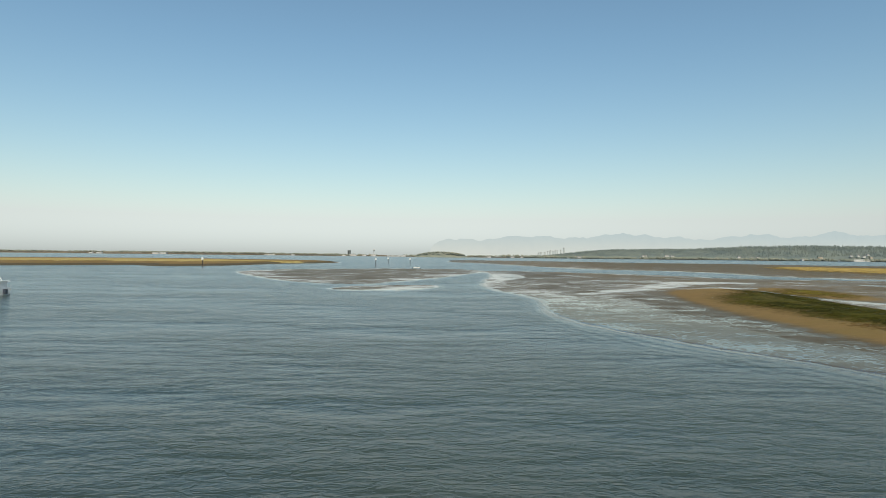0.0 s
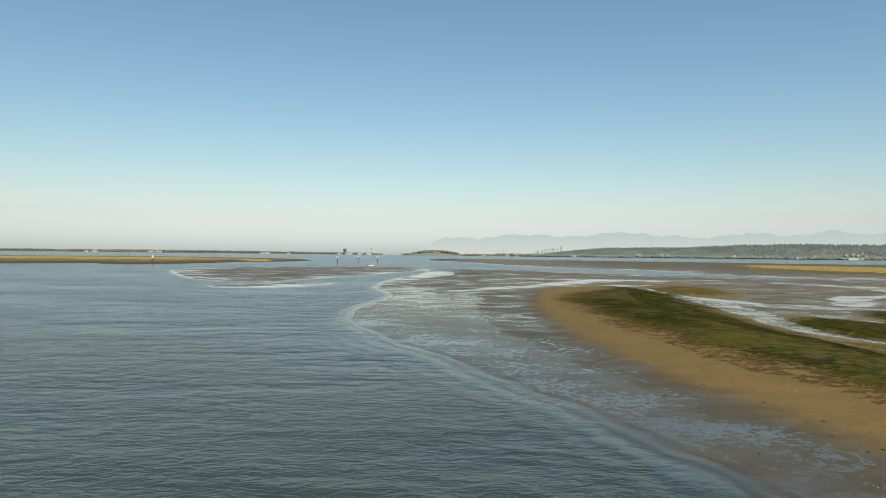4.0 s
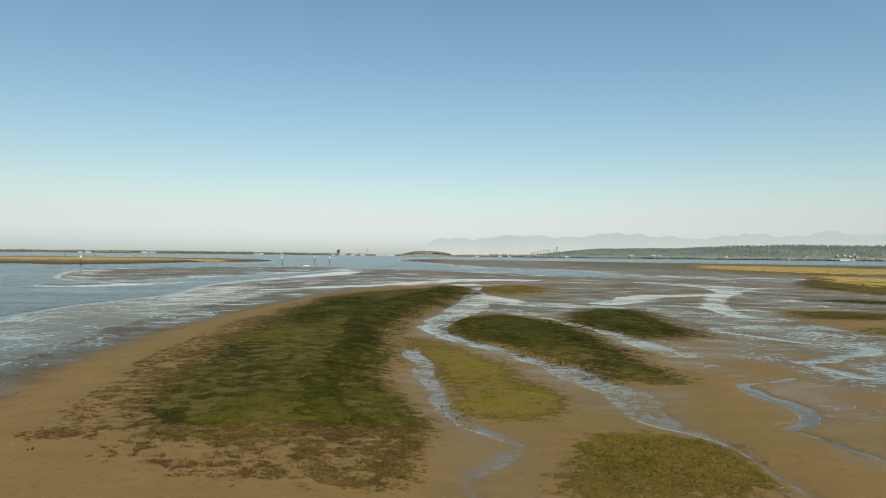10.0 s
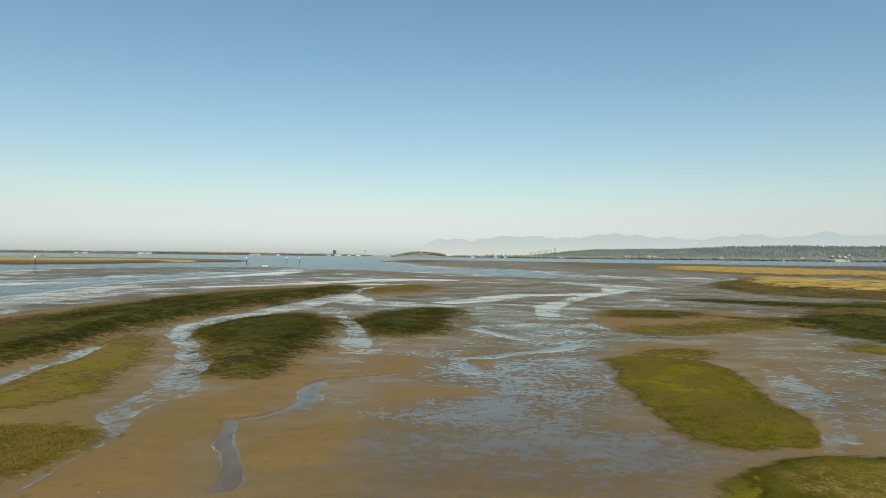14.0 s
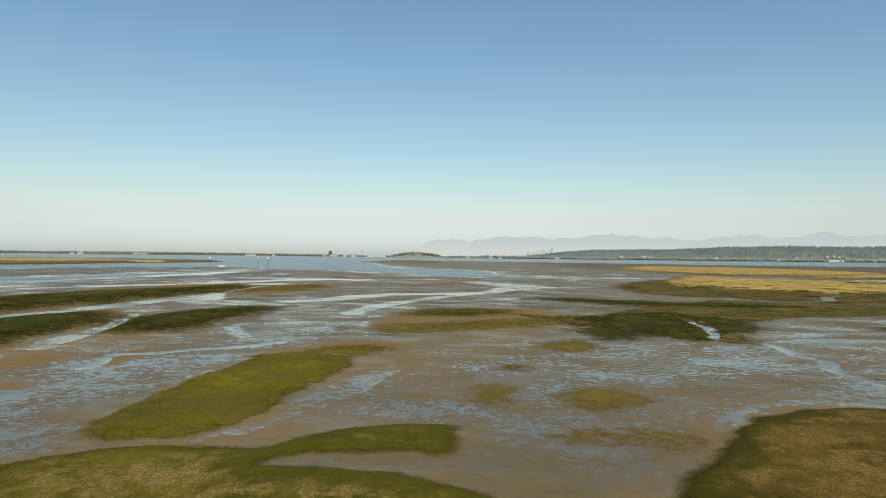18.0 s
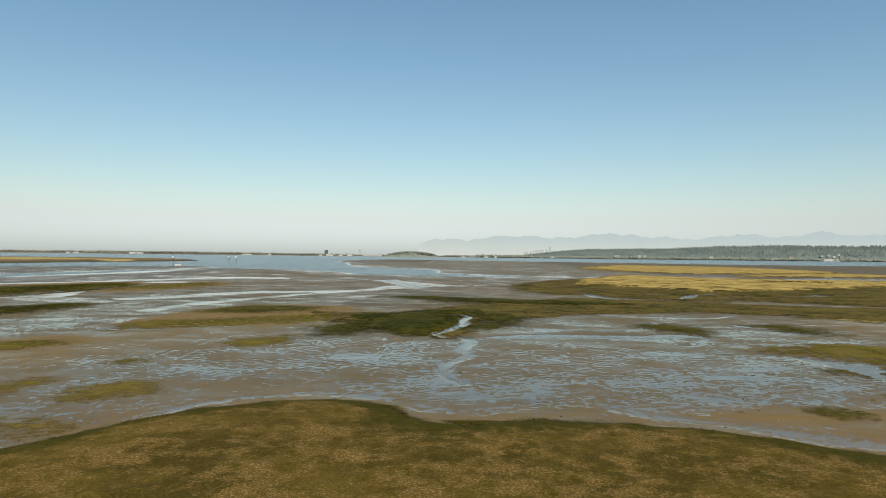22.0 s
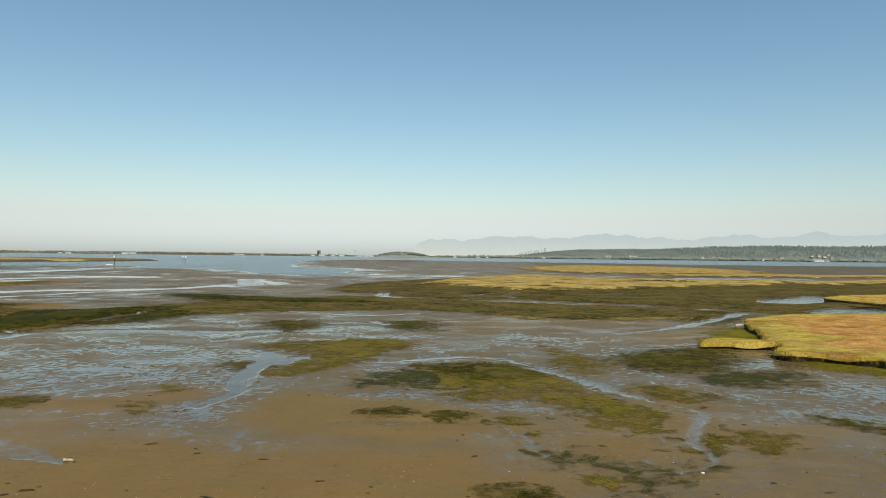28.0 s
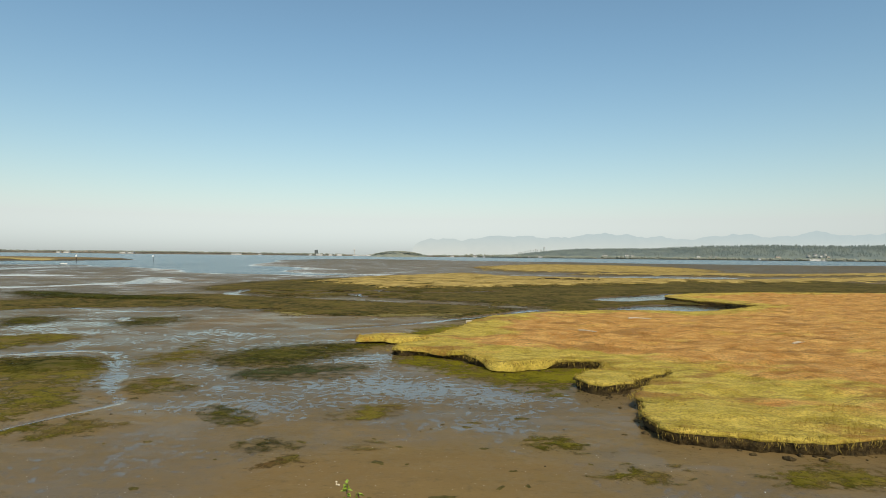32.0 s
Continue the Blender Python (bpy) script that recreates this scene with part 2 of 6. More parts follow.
def weed_material(name, dark, light, brown, share, bias, gain, rim=None, speck=None, grain=0.9, soft=0.3, slope=0.45, broad=1.0, cap=1.0):
    """Weed or grass on mud: two hues and dead brown stuff; sparse towards the edge, with bare gaps."""
    m = material(name, rough=0.9, spec=0.05)
    w = Web(m)
    p = w.place()
    flat = w.scaled(p, (0.9, 0.8, 0.0))
    cover = w.attr("cover")
    big, mid, fine = w.noise(flat, 0.22, 5, 0.65), w.noise(flat, 1.7, 7, 0.72), w.noise(p, 13.0, 4, 0.75)
    col = w.mix(w.ramp(w.calc("ADD", w.calc("MULTIPLY", big, 0.55), w.calc("MULTIPLY", mid, 0.45)), 0.42, 0.58), dark, light)
    patch = w.calc("ADD", w.calc("MULTIPLY", mid, 0.6), w.calc("MULTIPLY", w.noise(flat, 0.5, 5, 0.6), 0.4))
    dead = w.ramp(patch, 0.60 - share * 0.2, 0.68 - share * 0.2, 0.0, 0.85)
    if rim:
        near = w.ramp(w.calc("ADD", cover, w.calc("ADD", w.calc("MULTIPLY", w.calc("SUBTRACT", mid, 0.5), 3.5), w.calc("MULTIPLY", w.calc("SUBTRACT", big, 0.52), 7.0))), 0.5, 3.2)
        dead = w.calc("MULTIPLY", dead, near)
        col = w.mix(w.calc("SUBTRACT", 1.0, near), col, rim)
    col = w.mix(dead, col, brown)
    col = w.mix(w.ramp(fine, 0.35, 0.65, 0.4, 0.0), col, tuple(c * 0.4 for c in dark))
    if speck:
        dots = w.ramp(w.noise(p, 14.0, 7, 0.78), 0.53, 0.63, 0.0, 0.85)
        if rim:
            dots = w.calc("MULTIPLY", w.ramp(w.noise(p, 15.0, 7, 0.8), 0.50, 0.59, 0.0, 0.95), w.calc("MULTIPLY", w.ramp(near, 0.2, 0.9, 0.12, 0.85), w.ramp(patch, 0.44, 0.60, 0.15, 1.0)))
        col = w.mix(dots, col, speck)
    w.put(w.bsdf.inputs["Base Color"], col)
    w.put(w.bsdf.inputs["Normal"], w.bump(w.calc("ADD", fine, mid), 0.4, 0.03))
    gaps = w.noise(w.scaled(p, (0.8, 1.0, 0.0)), grain, 10, 0.76, 0.4)
    body = w.calc("MINIMUM", w.calc("MULTIPLY", cover, slope), cap)
    have = w.calc("ADD", w.calc("ADD", w.calc("ADD", w.calc("ADD", body, w.calc("MULTIPLY", w.calc("SUBTRACT", mid, 0.5), broad * 0.5)), bias), w.calc("MULTIPLY", w.calc("SUBTRACT", big, 0.5), broad)), w.calc("MULTIPLY", w.calc("SUBTRACT", gaps, 0.5), gain))
    w.put(w.bsdf.inputs["Alpha"], w.ramp(have, -0.1 - soft, 0.1 + soft))
    return m


MUD, WATER = mud_material(), water_material()
WEED = {
    "dark": weed_material("dark_green_weed", (0.026, 0.028, 0.003), (0.098, 0.086, 0.008), (0.15, 0.112, 0.032), 0.55, 0.02, 3.0, None, (0.150, 0.122, 0.016), 2.6, 0.3, 0.3, 1.3, 0.8),
    "olive": weed_material("olive_weed", (0.098, 0.084, 0.008), (0.215, 0.168, 0.022), (0.20, 0.135, 0.042), 0.6, -0.22, 4.6, None, (0.060, 0.052, 0.006), 1.6, 0.28, 0.5, 2.6, 0.55),
    "sparse": weed_material("sparse_olive_weed", (0.130, 0.108, 0.010), (0.240, 0.186, 0.022), (0.215, 0.145, 0.042), 0.8, -0.12, 4.0, None, (0.085, 0.072, 0.008), 2.4, 0.3, 0.45, 1.8, 0.5),
    "deep": weed_material("deep_green_weed", (0.028, 0.031, 0.002), (0.074, 0.068, 0.004), (0.115, 0.090, 0.018), 0.4, -0.1, 2.8, None, None, 1.4, 0.4, 0.34, 1.8, 0.8),
    "mixed": weed_material("green_and_tan_seaweed", (0.070, 0.060, 0.007), (0.165, 0.130, 0.014), (0.200, 0.135, 0.038), 0.6, -0.05, 1.8, (0.088, 0.080, 0.006), (0.42, 0.30, 0.12), 0.9, 0.3, 0.8),
    "lime": weed_material("yellow_green_weed", (0.12, 0.105, 0.006), (0.25, 0.205, 0.012), (0.14, 0.10, 0.025), 0.4, -0.1, 4.2, None, (0.06, 0.052, 0.006), 2.0, 0.3, 0.5, 2.2, 0.6),
    "stubble": weed_material("tan_marsh_stubble", (0.20, 0.155, 0.045), (0.30, 0.235, 0.085), (0.13, 0.10, 0.025), 0.5, 0.0, 4.6, None, (0.42, 0.34, 0.14), 0.7, 0.2, 0.4, 1.6, 0.4),
    "green": weed_material("bright_green_weed", (0.105, 0.094, 0.007), (0.235, 0.200, 0.010), (0.15, 0.112, 0.025), 0.75, 0.05, 2.2, None, (0.055, 0.048, 0.006), 1.6, 0.2, 0.8, 0.6),
    "brown": weed_material("brown_weed", (0.135, 0.088, 0.026), (0.205, 0.142, 0.046), (0.120, 0.064, 0.020), 0.7, -0.3, 5.2, None, (0.070, 0.042, 0.012), 2.0, 0.22, 0.6, 1.8, 0.12),
    "bed": weed_material("seaweed_bed", (0.078, 0.056, 0.008), (0.148, 0.098, 0.017), (0.180, 0.108, 0.028), 0.6, -0.05, 1.8, (0.056, 0.050, 0.005), (0.40, 0.27, 0.10), 0.9, 0.3, 0.8),
    "marsh": weed_material("marsh_weed", (0.046, 0.042, 0.006), (0.165, 0.124, 0.026), (0.19, 0.125, 0.036), 0.6, -0.1, 4.0, None, None, 0.5, 0.18, 0.5, 1.6, 0.8),
    "teal": weed_material("teal_weed", (0.040, 0.050, 0.016), (0.070, 0.074, 0.022), (0.10, 0.085, 0.032), 0.35, -0.2, 3.4, None, None, 1.6, 0.4, 0.4, 2.2, 0.6),
}
GOLD = weed_material("golden_marsh_grass", (0.44, 0.30, 0.08), (0.68, 0.48, 0.16), (0.12, 0.095, 0.024), 0.5, -0.45, 6.0, None, None, 0.30, 0.15, 0.8, 2.4)
PALE_GOLD = weed_material("pale_marsh_grass", (0.40, 0.30, 0.11), (0.60, 0.46, 0.19), (0.46, 0.33, 0.12), 0.35, -0.1, 3.0, None, None, 0.06, 0.1, 0.8)

# ---- the plan: outlines and courses in metres ----
FLAT_SHAPES = {
    "main": [(450, -290), (120, -295), (60, -290), (40, -60), (31, 0), (28.6, 13.4), (27.6, 16.6), (26.6, 19.6), (24.9, 24), (22.5, 28.9), (18.7, 36.7), (14.2, 47.9), (12.4, 59.4), (13.5, 75.8), (8.8, 113.7), (13.4, 195), (5.9, 222), (28, 223.1), (58, 196.8), (73.8, 168.8), (92.4, 161.5), (128.4, 162.9), (105.1, 169.7), (93.8, 191.4), (92, 225.2), (77.4, 256.3), (54.8, 281.5), (24.5, 437.6), (-2.1, 548.6), (17.6, 778.7), (194.4, 648.9), (267, 619.3), (319.5, 563.9), (439.2, 553.7), (718.2, 585), (1393, 184.2), (600, -100)],
    "tongue": [(-52.1, 168.1), (-59.1, 199.2), (-49.5, 222.5), (-24.6, 247.3), (0.9, 250.3), (11.5, 217.1), (1, 158.5), (-4.1, 137.3), (-9.8, 120.5), (-14.5, 114.1), (-26.8, 121)],
    "islet": [(-14, 94.2), (-14.2, 103.2), (-7.6, 110.1), (-0.1, 111), (-2, 100.6), (-7, 92.7)],
}
BAR_SHAPES = {
    "far_bar": [(-264.1, 134.9), (-211.6, 182.7), (-150.6, 235.5), (-125.9, 263), (-101.4, 265.1), (-93.2, 332), (-72.3, 379.2), (-77.7, 445.2), (-115.9, 495.4), (-197.5, 538.2), (-266.5, 534.6), (-326.2, 484.9), (-425.2, 354.3)],
    "far_bar_front": [(-119.7, 251.4), (-124.1, 293), (-103.1, 335.5), (-90.3, 361.6), (-88.1, 293), (-99.6, 251.1)],
}
SAND_SHAPES = {
    "spit": [(48.7, 105.4), (42, 107.9), (35, 98.4), (30.6, 81.4), (28.5, 64.5), (28.2, 46.1), (29.5, 31.6), (30.9, 23.2), (32.1, 17.2), (32.2, 14.9), (32.2, 11.9), (34, 8.3), (46.5, 8.8), (46.8, 13.2), (47, 15), (46.6, 17.5), (45.8, 19.9), (45, 23.6), (44.2, 29.7), (43.8, 40.4), (45, 59.9), (48.1, 82.3)],
    "tongue_mid": [(54.2, 18.41), (54.91, 22.94), (55.77, 27.45), (56.47, 34.11), (57.13, 30.51), (58.08, 26.98), (57.68, 24.11), (56.48, 19.5), (56.31, 17.95), (56.95, 15.98), (57.52, 14.41), (57.59, 13.34), (54.41, 13.18), (54.12, 16.28)],
    "creek_right": [(58.43, 18.27), (59.94, 20.13), (60.51, 18.51), (60.39, 16.57), (59.33, 15.22), (58.46, 15.37), (57.80, 16.66)],
    "small_hump": [(49.1, 90), (50.8, 107.6), (56.4, 115.6), (61.5, 106), (58.8, 87.8), (53.7, 81.7)],
    "hump_rim": [(47.6, 38), (46.2, 45.6), (46.8, 51.1), (50.9, 57), (54.5, 46.6), (56, 35.2), (55.9, 27.3), (54.8, 24.4), (52.2, 28.6)],
    "left_rim": [(47.6, 19.6), (45.1, 27.3), (43.2, 35.5), (43.7, 39.7), (45, 40.5), (49, 29.9), (51.3, 22.7), (53, 20), (54.2, 16.3), (54.1, 14.2), (53.3, 12.5), (50.1, 12.4), (48.5, 14.7), (48.7, 16.5)],
    "bar_a": [(74.8, 56.7), (78, 63.4), (83.7, 64.3), (89.6, 60.5), (86.6, 47.2), (82.2, 44.5), (75.5, 44.5), (73.7, 42.3)],
    "bar_b": [(71.4, 32.8), (73.3, 37.9), (76, 38.6), (78.6, 36.9), (76.3, 32.5), (73.8, 32)],
    "bar_c": [(59.5, 28.9), (58.9, 32.3), (60.4, 33.5), (62.1, 31.8), (62.2, 29.2), (61, 27.7)],
    "bar_d": [(63.6, 30.1), (63.8, 34.9), (65.2, 34.4), (65.7, 31.2), (65.2, 28.7)],
    "bar_e": [(60.3, 22.5), (60.4, 25.4), (64.1, 25.2), (65.1, 23.8), (62.5, 23.2), (61.2, 21.2)],
    "bar_f": [(105.5, 21.1), (107.9, 22.1), (111.4, 21.8), (115.6, 24.6), (116.6, 23.3), (115, 20.7), (111.7, 20.1), (107.9, 20)],
    "bar_g": [(118.1, 20.2), (119.2, 24.1), (121.9, 23.4), (125.1, 22.2), (126.6, 20.3), (126.1, 18.2), (123.6, 17.7), (120.7, 18.4)],
    "near_flat": [(114.3, 12.4), (113.9, 16.1), (115.9, 17.8), (120.8, 17), (125.2, 17.3), (126.6, 15.9), (127.7, 14.7), (126.1, 10.7), (116.3, 10.3)],
    "near_flat_b": [(127.7, 18.3), (129.7, 18.9), (131.2, 18.5), (130.6, 16.4), (129.2, 15.6), (128, 16.5)],
    "near_flat_c": [(139.5, 11.4), (139.6, 14.7), (141.5, 17), (144.4, 18), (147, 16.9), (148.2, 14.4), (149, 11.8)],
}
ALGAE_SHAPES = {
    "spit_weed": ("dark", [(37.7, 19.17), (36.98, 22.75), (36.2, 27.28), (35.05, 34.06), (34.3, 40.37), (33.43, 51.96), (33.4, 68.5), (36.54, 81.5), (42.07, 90.7), (47.23, 101.9), (47.28, 88.9), (44.67, 66.3), (42.66, 54.81), (42.66, 41.3), (43.17, 31.85), (43.77, 27.22), (44.43, 23.29), (45.3, 20.6), (45.93, 19.04), (45.21, 18.55), (43.95, 18.6), (42.68, 17.92), (41.17, 17.54), (39.83, 17.46), (38.74, 17.56)]),
    "spit_rim": ("deep", [(38.64, 57.34), (41.29, 75.9), (45.08, 93.2), (48.26, 97.1), (46.46, 76.9), (43.57, 59.94), (42.17, 45.19), (42.27, 36.36), (42.49, 29.63), (42.87, 24.48), (43.5, 20.89), (44.24, 19.17), (43.3, 18.67), (42.39, 19.72), (41.76, 22.44), (41.2, 26.69), (40.67, 32.97), (39.75, 41.52), (38.89, 48.75)]),
    "hump_rim_a": ("deep", [(47.7, 42.94), (47.52, 48.73), (50.33, 52.4), (53.18, 49.03), (54.88, 40.57), (55.3, 34.33), (53.15, 35.67), (50.57, 36.6)]),
    "hump_rim_b": ("deep", [(56.12, 48.54), (58.21, 56.75), (62.1, 61), (62.3, 49.33), (61.5, 42.55), (58.97, 42.91), (56.85, 45.46)]),
    "spit_edge": ("brown", [(35.71, 16.79), (35.86, 17.33), (35.31, 20.22), (34.77, 22.73), (34.08, 25.97), (33, 32.05), (32.78, 36.36), (31.91, 43.64), (32.11, 49.71), (33.73, 44.95), (35, 34.28), (36.08, 27.44), (36.91, 22.89), (37.67, 19.29), (38.39, 17.77), (38.44, 16.44), (37.67, 16.15), (36.48, 16.32)]),
    "spit_tip": ("olive", [(45, 92.7), (52.2, 103.1), (51, 91), (45.7, 83)]),
    "spit_fringe": ("brown", [(38.54, 15.08), (38.89, 15.75), (39.17, 16.99), (41.19, 17.38), (42.68, 17.75), (43.46, 18.38), (44.28, 18.73), (45.89, 18.83), (46.24, 16.64), (46.26, 14.9), (45.77, 13.79), (45.04, 13.59), (43.9, 13.86), (42.71, 13.8), (41.53, 13.74), (40.57, 13.86), (39.49, 14.35)]),
    "hump_weed": ("dark", [(46.77, 47.03), (47.73, 51.61), (51.1, 54.1), (53.62, 48.73), (54.94, 41.01), (55.59, 33.67), (55.91, 28.56), (55.42, 26.13), (54.17, 26.4), (53.17, 27.62), (51.79, 31.42), (50.13, 35.28), (48.18, 40.26)]),
    "hump_weed_far": ("dark", [(54.88, 48.05), (57.17, 54.96), (60.6, 62.1), (62.5, 62.4), (62.7, 51.24), (62.4, 43.42), (60.5, 40.44), (58.44, 40.8), (56.8, 43.78)]),
    "left_weed": ("sparse", [(43.69, 37.82), (45.64, 38.56), (48.81, 30.1), (50.59, 24.89), (50.57, 21.97), (49.52, 20.3), (48.32, 20.22), (47.37, 21.33), (46.95, 23.57), (46, 28.32)]),
    "near_weed": ("sparse", [(49.09, 14.11), (49.36, 15.28), (49.77, 16.43), (50.33, 17.5), (51.47, 17.84), (52.65, 18.2), (53.61, 17.97), (53.9, 16.43), (53.79, 14.73), (53.06, 13.79), (52.19, 13.42), (51.12, 13.15), (49.73, 13.46)]),
    "small_hump_weed": ("olive", [(51.1, 90.3), (53.4, 104.2), (57.6, 107.1), (60, 102), (57.1, 90.2), (53.5, 85.3)]),
    "green_island": ("green", [(70.7, 31.2), (71.7, 32.68), (73.4, 32.65), (75.2, 31.59), (75.5, 27.92), (75.1, 24.46), (74.3, 20.98), (73.7, 18.95), (73, 17.78), (71.9, 17.72), (70.6, 17.49), (70.1, 18.16), (70, 19.66), (70.3, 23.17), (70.4, 27.52)]),
    "wide_weed": ("mixed", [(69, 11.7), (69.7, 13.1), (70.3, 14.2), (71.2, 16.2), (72.7, 16.7), (75.3, 16.7), (76.7, 17.8), (78.1, 19), (80.3, 19.5), (80.8, 18.2), (80.5, 16.8), (79, 16.5), (76.8, 16.2), (76.2, 15.5), (78.7, 15.1), (80.5, 14.5), (81.4, 13.6), (82.2, 11.8)]),
    "patch_a": ("sparse", [(81.1, 22.8), (81.1, 24.26), (81.7, 25.38), (82.3, 24.88), (82, 22.87), (81.6, 22.22)]),
    "patch_b": ("sparse", [(84.3, 22.76), (84.8, 24.53), (85.6, 25.12), (86.7, 24.15), (87.3, 22.96), (86.3, 22.29), (85.2, 21.63)]),
    "patch_c": ("sparse", [(83.2, 18.83), (84.5, 19.81), (85.8, 19.63), (86.8, 19.04), (87.4, 18.6), (86.8, 17.77), (85.8, 18.1), (84.5, 18.19), (83.6, 18.14)]),
    "patch_d": ("olive", [(81.9, 29.66), (83.1, 31.04), (84.4, 30.33), (83.5, 28.9)]),
    "patch_e": ("olive", [(85.2, 36.76), (86.4, 39.37), (88.1, 40.09), (88.8, 38.07), (87.1, 35.6)]),
    "patch_f": ("olive", [(73, 35.49), (75.7, 36.4), (78.3, 35.99), (75.9, 32.84), (73.5, 32.98)]),
    "bar_weed": ("dark", [(77.3, 58.3), (81.6, 61.9), (84.9, 59.36), (81.8, 54.66), (77.8, 55.13)]),
    "bar_weed_front": ("olive", [(75.2, 46.61), (80, 49.09), (85.6, 52.78), (91.2, 54.9), (86.9, 47.97), (80, 43.75), (75.3, 42.61)]),
    "near_bed": ("bed", [(84.2, 11.4), (84.5, 13.1), (85.7, 14.9), (87.5, 17), (88.7, 19.1), (90.1, 20.7), (92.9, 22), (95.5, 21.8), (96.9, 20), (98.7, 19.3), (97.9, 19.9), (100.9, 19.9), (104.7, 19.3), (107.7, 17.9), (109.7, 16.4), (111.1, 16.2), (112.5, 15), (113.4, 14), (114.5, 12), (113.9, 8.3), (96.6, 7.6)]),
    "dark_patch": ("deep", [(89, 42.54), (91.3, 52.42), (94.5, 58.06), (98, 58.56), (98.7, 53.38), (97.3, 45.1), (95.5, 41.15), (93.3, 42.39), (90.1, 39.74)]),
    "dark_patch_b": ("deep", [(100.5, 55.11), (103, 55.43), (103.1, 48.71), (100, 45.07), (99.6, 48.69)]),
    "long_bar": ("deep", [(90.1, 78.9), (95.2, 81.1), (103.8, 76.1), (110.9, 73.4), (118.3, 68.6), (112.2, 66.1), (104.2, 67.1), (96.6, 71.8)]),
    "marsh_bar": ("marsh", [(86.2, 55.46), (93, 56.48), (97, 64.1), (103.2, 71.3), (112.4, 79.3), (124.8, 74.2), (133.8, 70.3), (142.1, 67.6), (149.2, 63.6), (148.9, 57.51), (141.2, 54.38), (133.9, 52.46), (127.3, 57.33), (119.7, 59.88), (110.1, 57.19), (102.3, 52.17), (98.9, 46.2), (97.2, 39.95)]),
    "marsh_skirt": ("marsh", [(108.4, 90.6), (108.1, 113.4), (119.3, 139.6), (138.9, 157.2), (162.2, 142.1), (188.1, 146.5), (218.6, 142.7), (239.9, 123.3), (189, 71.7), (175.4, 73.6), (162.8, 62.9), (155.3, 59.4), (150.7, 65.9), (137.9, 73.6), (130.3, 77.2), (122.1, 75.8), (116.5, 84)]),
    "weed_h": ("olive", [(123.1, 29.3), (124, 30.47), (125.9, 31.12), (127.7, 30.46), (128.8, 29.04), (129.5, 25.89), (130.8, 23.89), (131.8, 21.77), (132.3, 20.66), (131.4, 19.27), (130.3, 18.9), (129.6, 20.15), (128.9, 21.98), (127.7, 23.2), (126.3, 22.66), (125.1, 23.03), (124.2, 25.5)]),
    "weed_i": ("teal", [(121.1, 25.94), (121.8, 27.62), (123.1, 28.69), (124.3, 28.09), (124.7, 25.41), (123, 24.43), (121.7, 24.65)]),
    "weed_j": ("olive", [(126.4, 19.2), (126.9, 20.02), (127.3, 18.76), (127.1, 18.05), (126.7, 18.31)]),
    "weed_k": ("olive", [(131.2, 17.34), (132.1, 19.05), (132.5, 18.77), (132.3, 17.4), (131.6, 16.73), (131.1, 16.84)]),
    "weed_l": ("olive", [(131.5, 24.99), (133.2, 26.21), (134.4, 24.68), (134.8, 23.28), (133.5, 22.33), (132.4, 22.94)]),
    "weed_m": ("dark", [(133.2, 31.81), (134.8, 34.73), (137.7, 37.14), (138.8, 35.09), (138.8, 32.29), (136.7, 29.73), (134.9, 28.88), (133.4, 29.46)]),
    "weed_o": ("olive", [(113.7, 35.51), (115.4, 37.34), (119, 38.99), (121.7, 38.74), (123.1, 36.9), (122.1, 34.17), (120.8, 30.75), (119.5, 28.34), (118, 27.53), (116.6, 27.97), (118, 31.36), (116.6, 33.66)]),
    "weed_p": ("olive", [(130, 36.41), (131.8, 31.69), (132.5, 30.14), (131, 28.56), (129.9, 29.93), (129.9, 33.31)]),
    "weed_r": ("lime", [(142, 34), (144.3, 32), (145.9, 29.7), (148.8, 30), (150.7, 29.4), (149.8, 25.7), (148.1, 23.8), (146.9, 24.6), (145.5, 26.2), (143.9, 28.4), (142, 30.5)]),
    "weed_s": ("olive", [(147.7, 15.2), (149, 15.7), (149.7, 15.2), (148.5, 14.8)]),
    "weed_t": ("olive", [(152.3, 15.6), (153.7, 16.1), (154.3, 15.3), (152.6, 14.7)]),
    "weed_u": ("dark", [(137, 21), (138.2, 19.8), (138, 19.2), (137.1, 20)]),
    "weed_v": ("olive", [(133.2, 17.3), (133.6, 18.4), (134.3, 19), (134, 17.6), (133.2, 16.8)]),
    "weed_y": ("olive", [(140.7, 21), (142.3, 22.2), (142.7, 21.1), (141.4, 20.3)]),
    "weed_z": ("brown", [(126.3, 13.8), (126.6, 14.1), (127.2, 13.7), (126.8, 13.4)]),
    "weed_cc": ("brown", [(122.3, 20.4), (123.1, 21), (123.7, 20.3), (122.9, 20)]),
    "weed_dd": ("dark", [(144.9, 57.2), (149.9, 62.5), (149.5, 56.7), (144.6, 51.3)]),
    "weed_ee": ("dark", [(111.6, 48.19), (113.6, 48.85), (115, 45.46), (114, 42.58)]),
    "weed_ff": ("dark", [(120.3, 49.26), (122.4, 49.95), (123.6, 46.47), (121.9, 44.14)]),
    "weed_gg": ("teal", [(135.3, 27.89), (138.1, 29.47), (140.6, 28.97), (138.8, 26.45), (136, 25.69)]),
    "weed_ii": ("olive", [(146.7, 17.6), (147.5, 18.1), (148, 17.2), (147.2, 16.9)]),
    "weed_jj": ("brown", [(139.7, 15.2), (140.3, 15.8), (140.9, 15.3), (140.3, 14.9)]),
    "fringe_b": ("lime", [(138.8, 37.1), (142.1, 43.4), (146, 48.1), (144.8, 40.8), (142.7, 38.9), (139.1, 34.9)]),
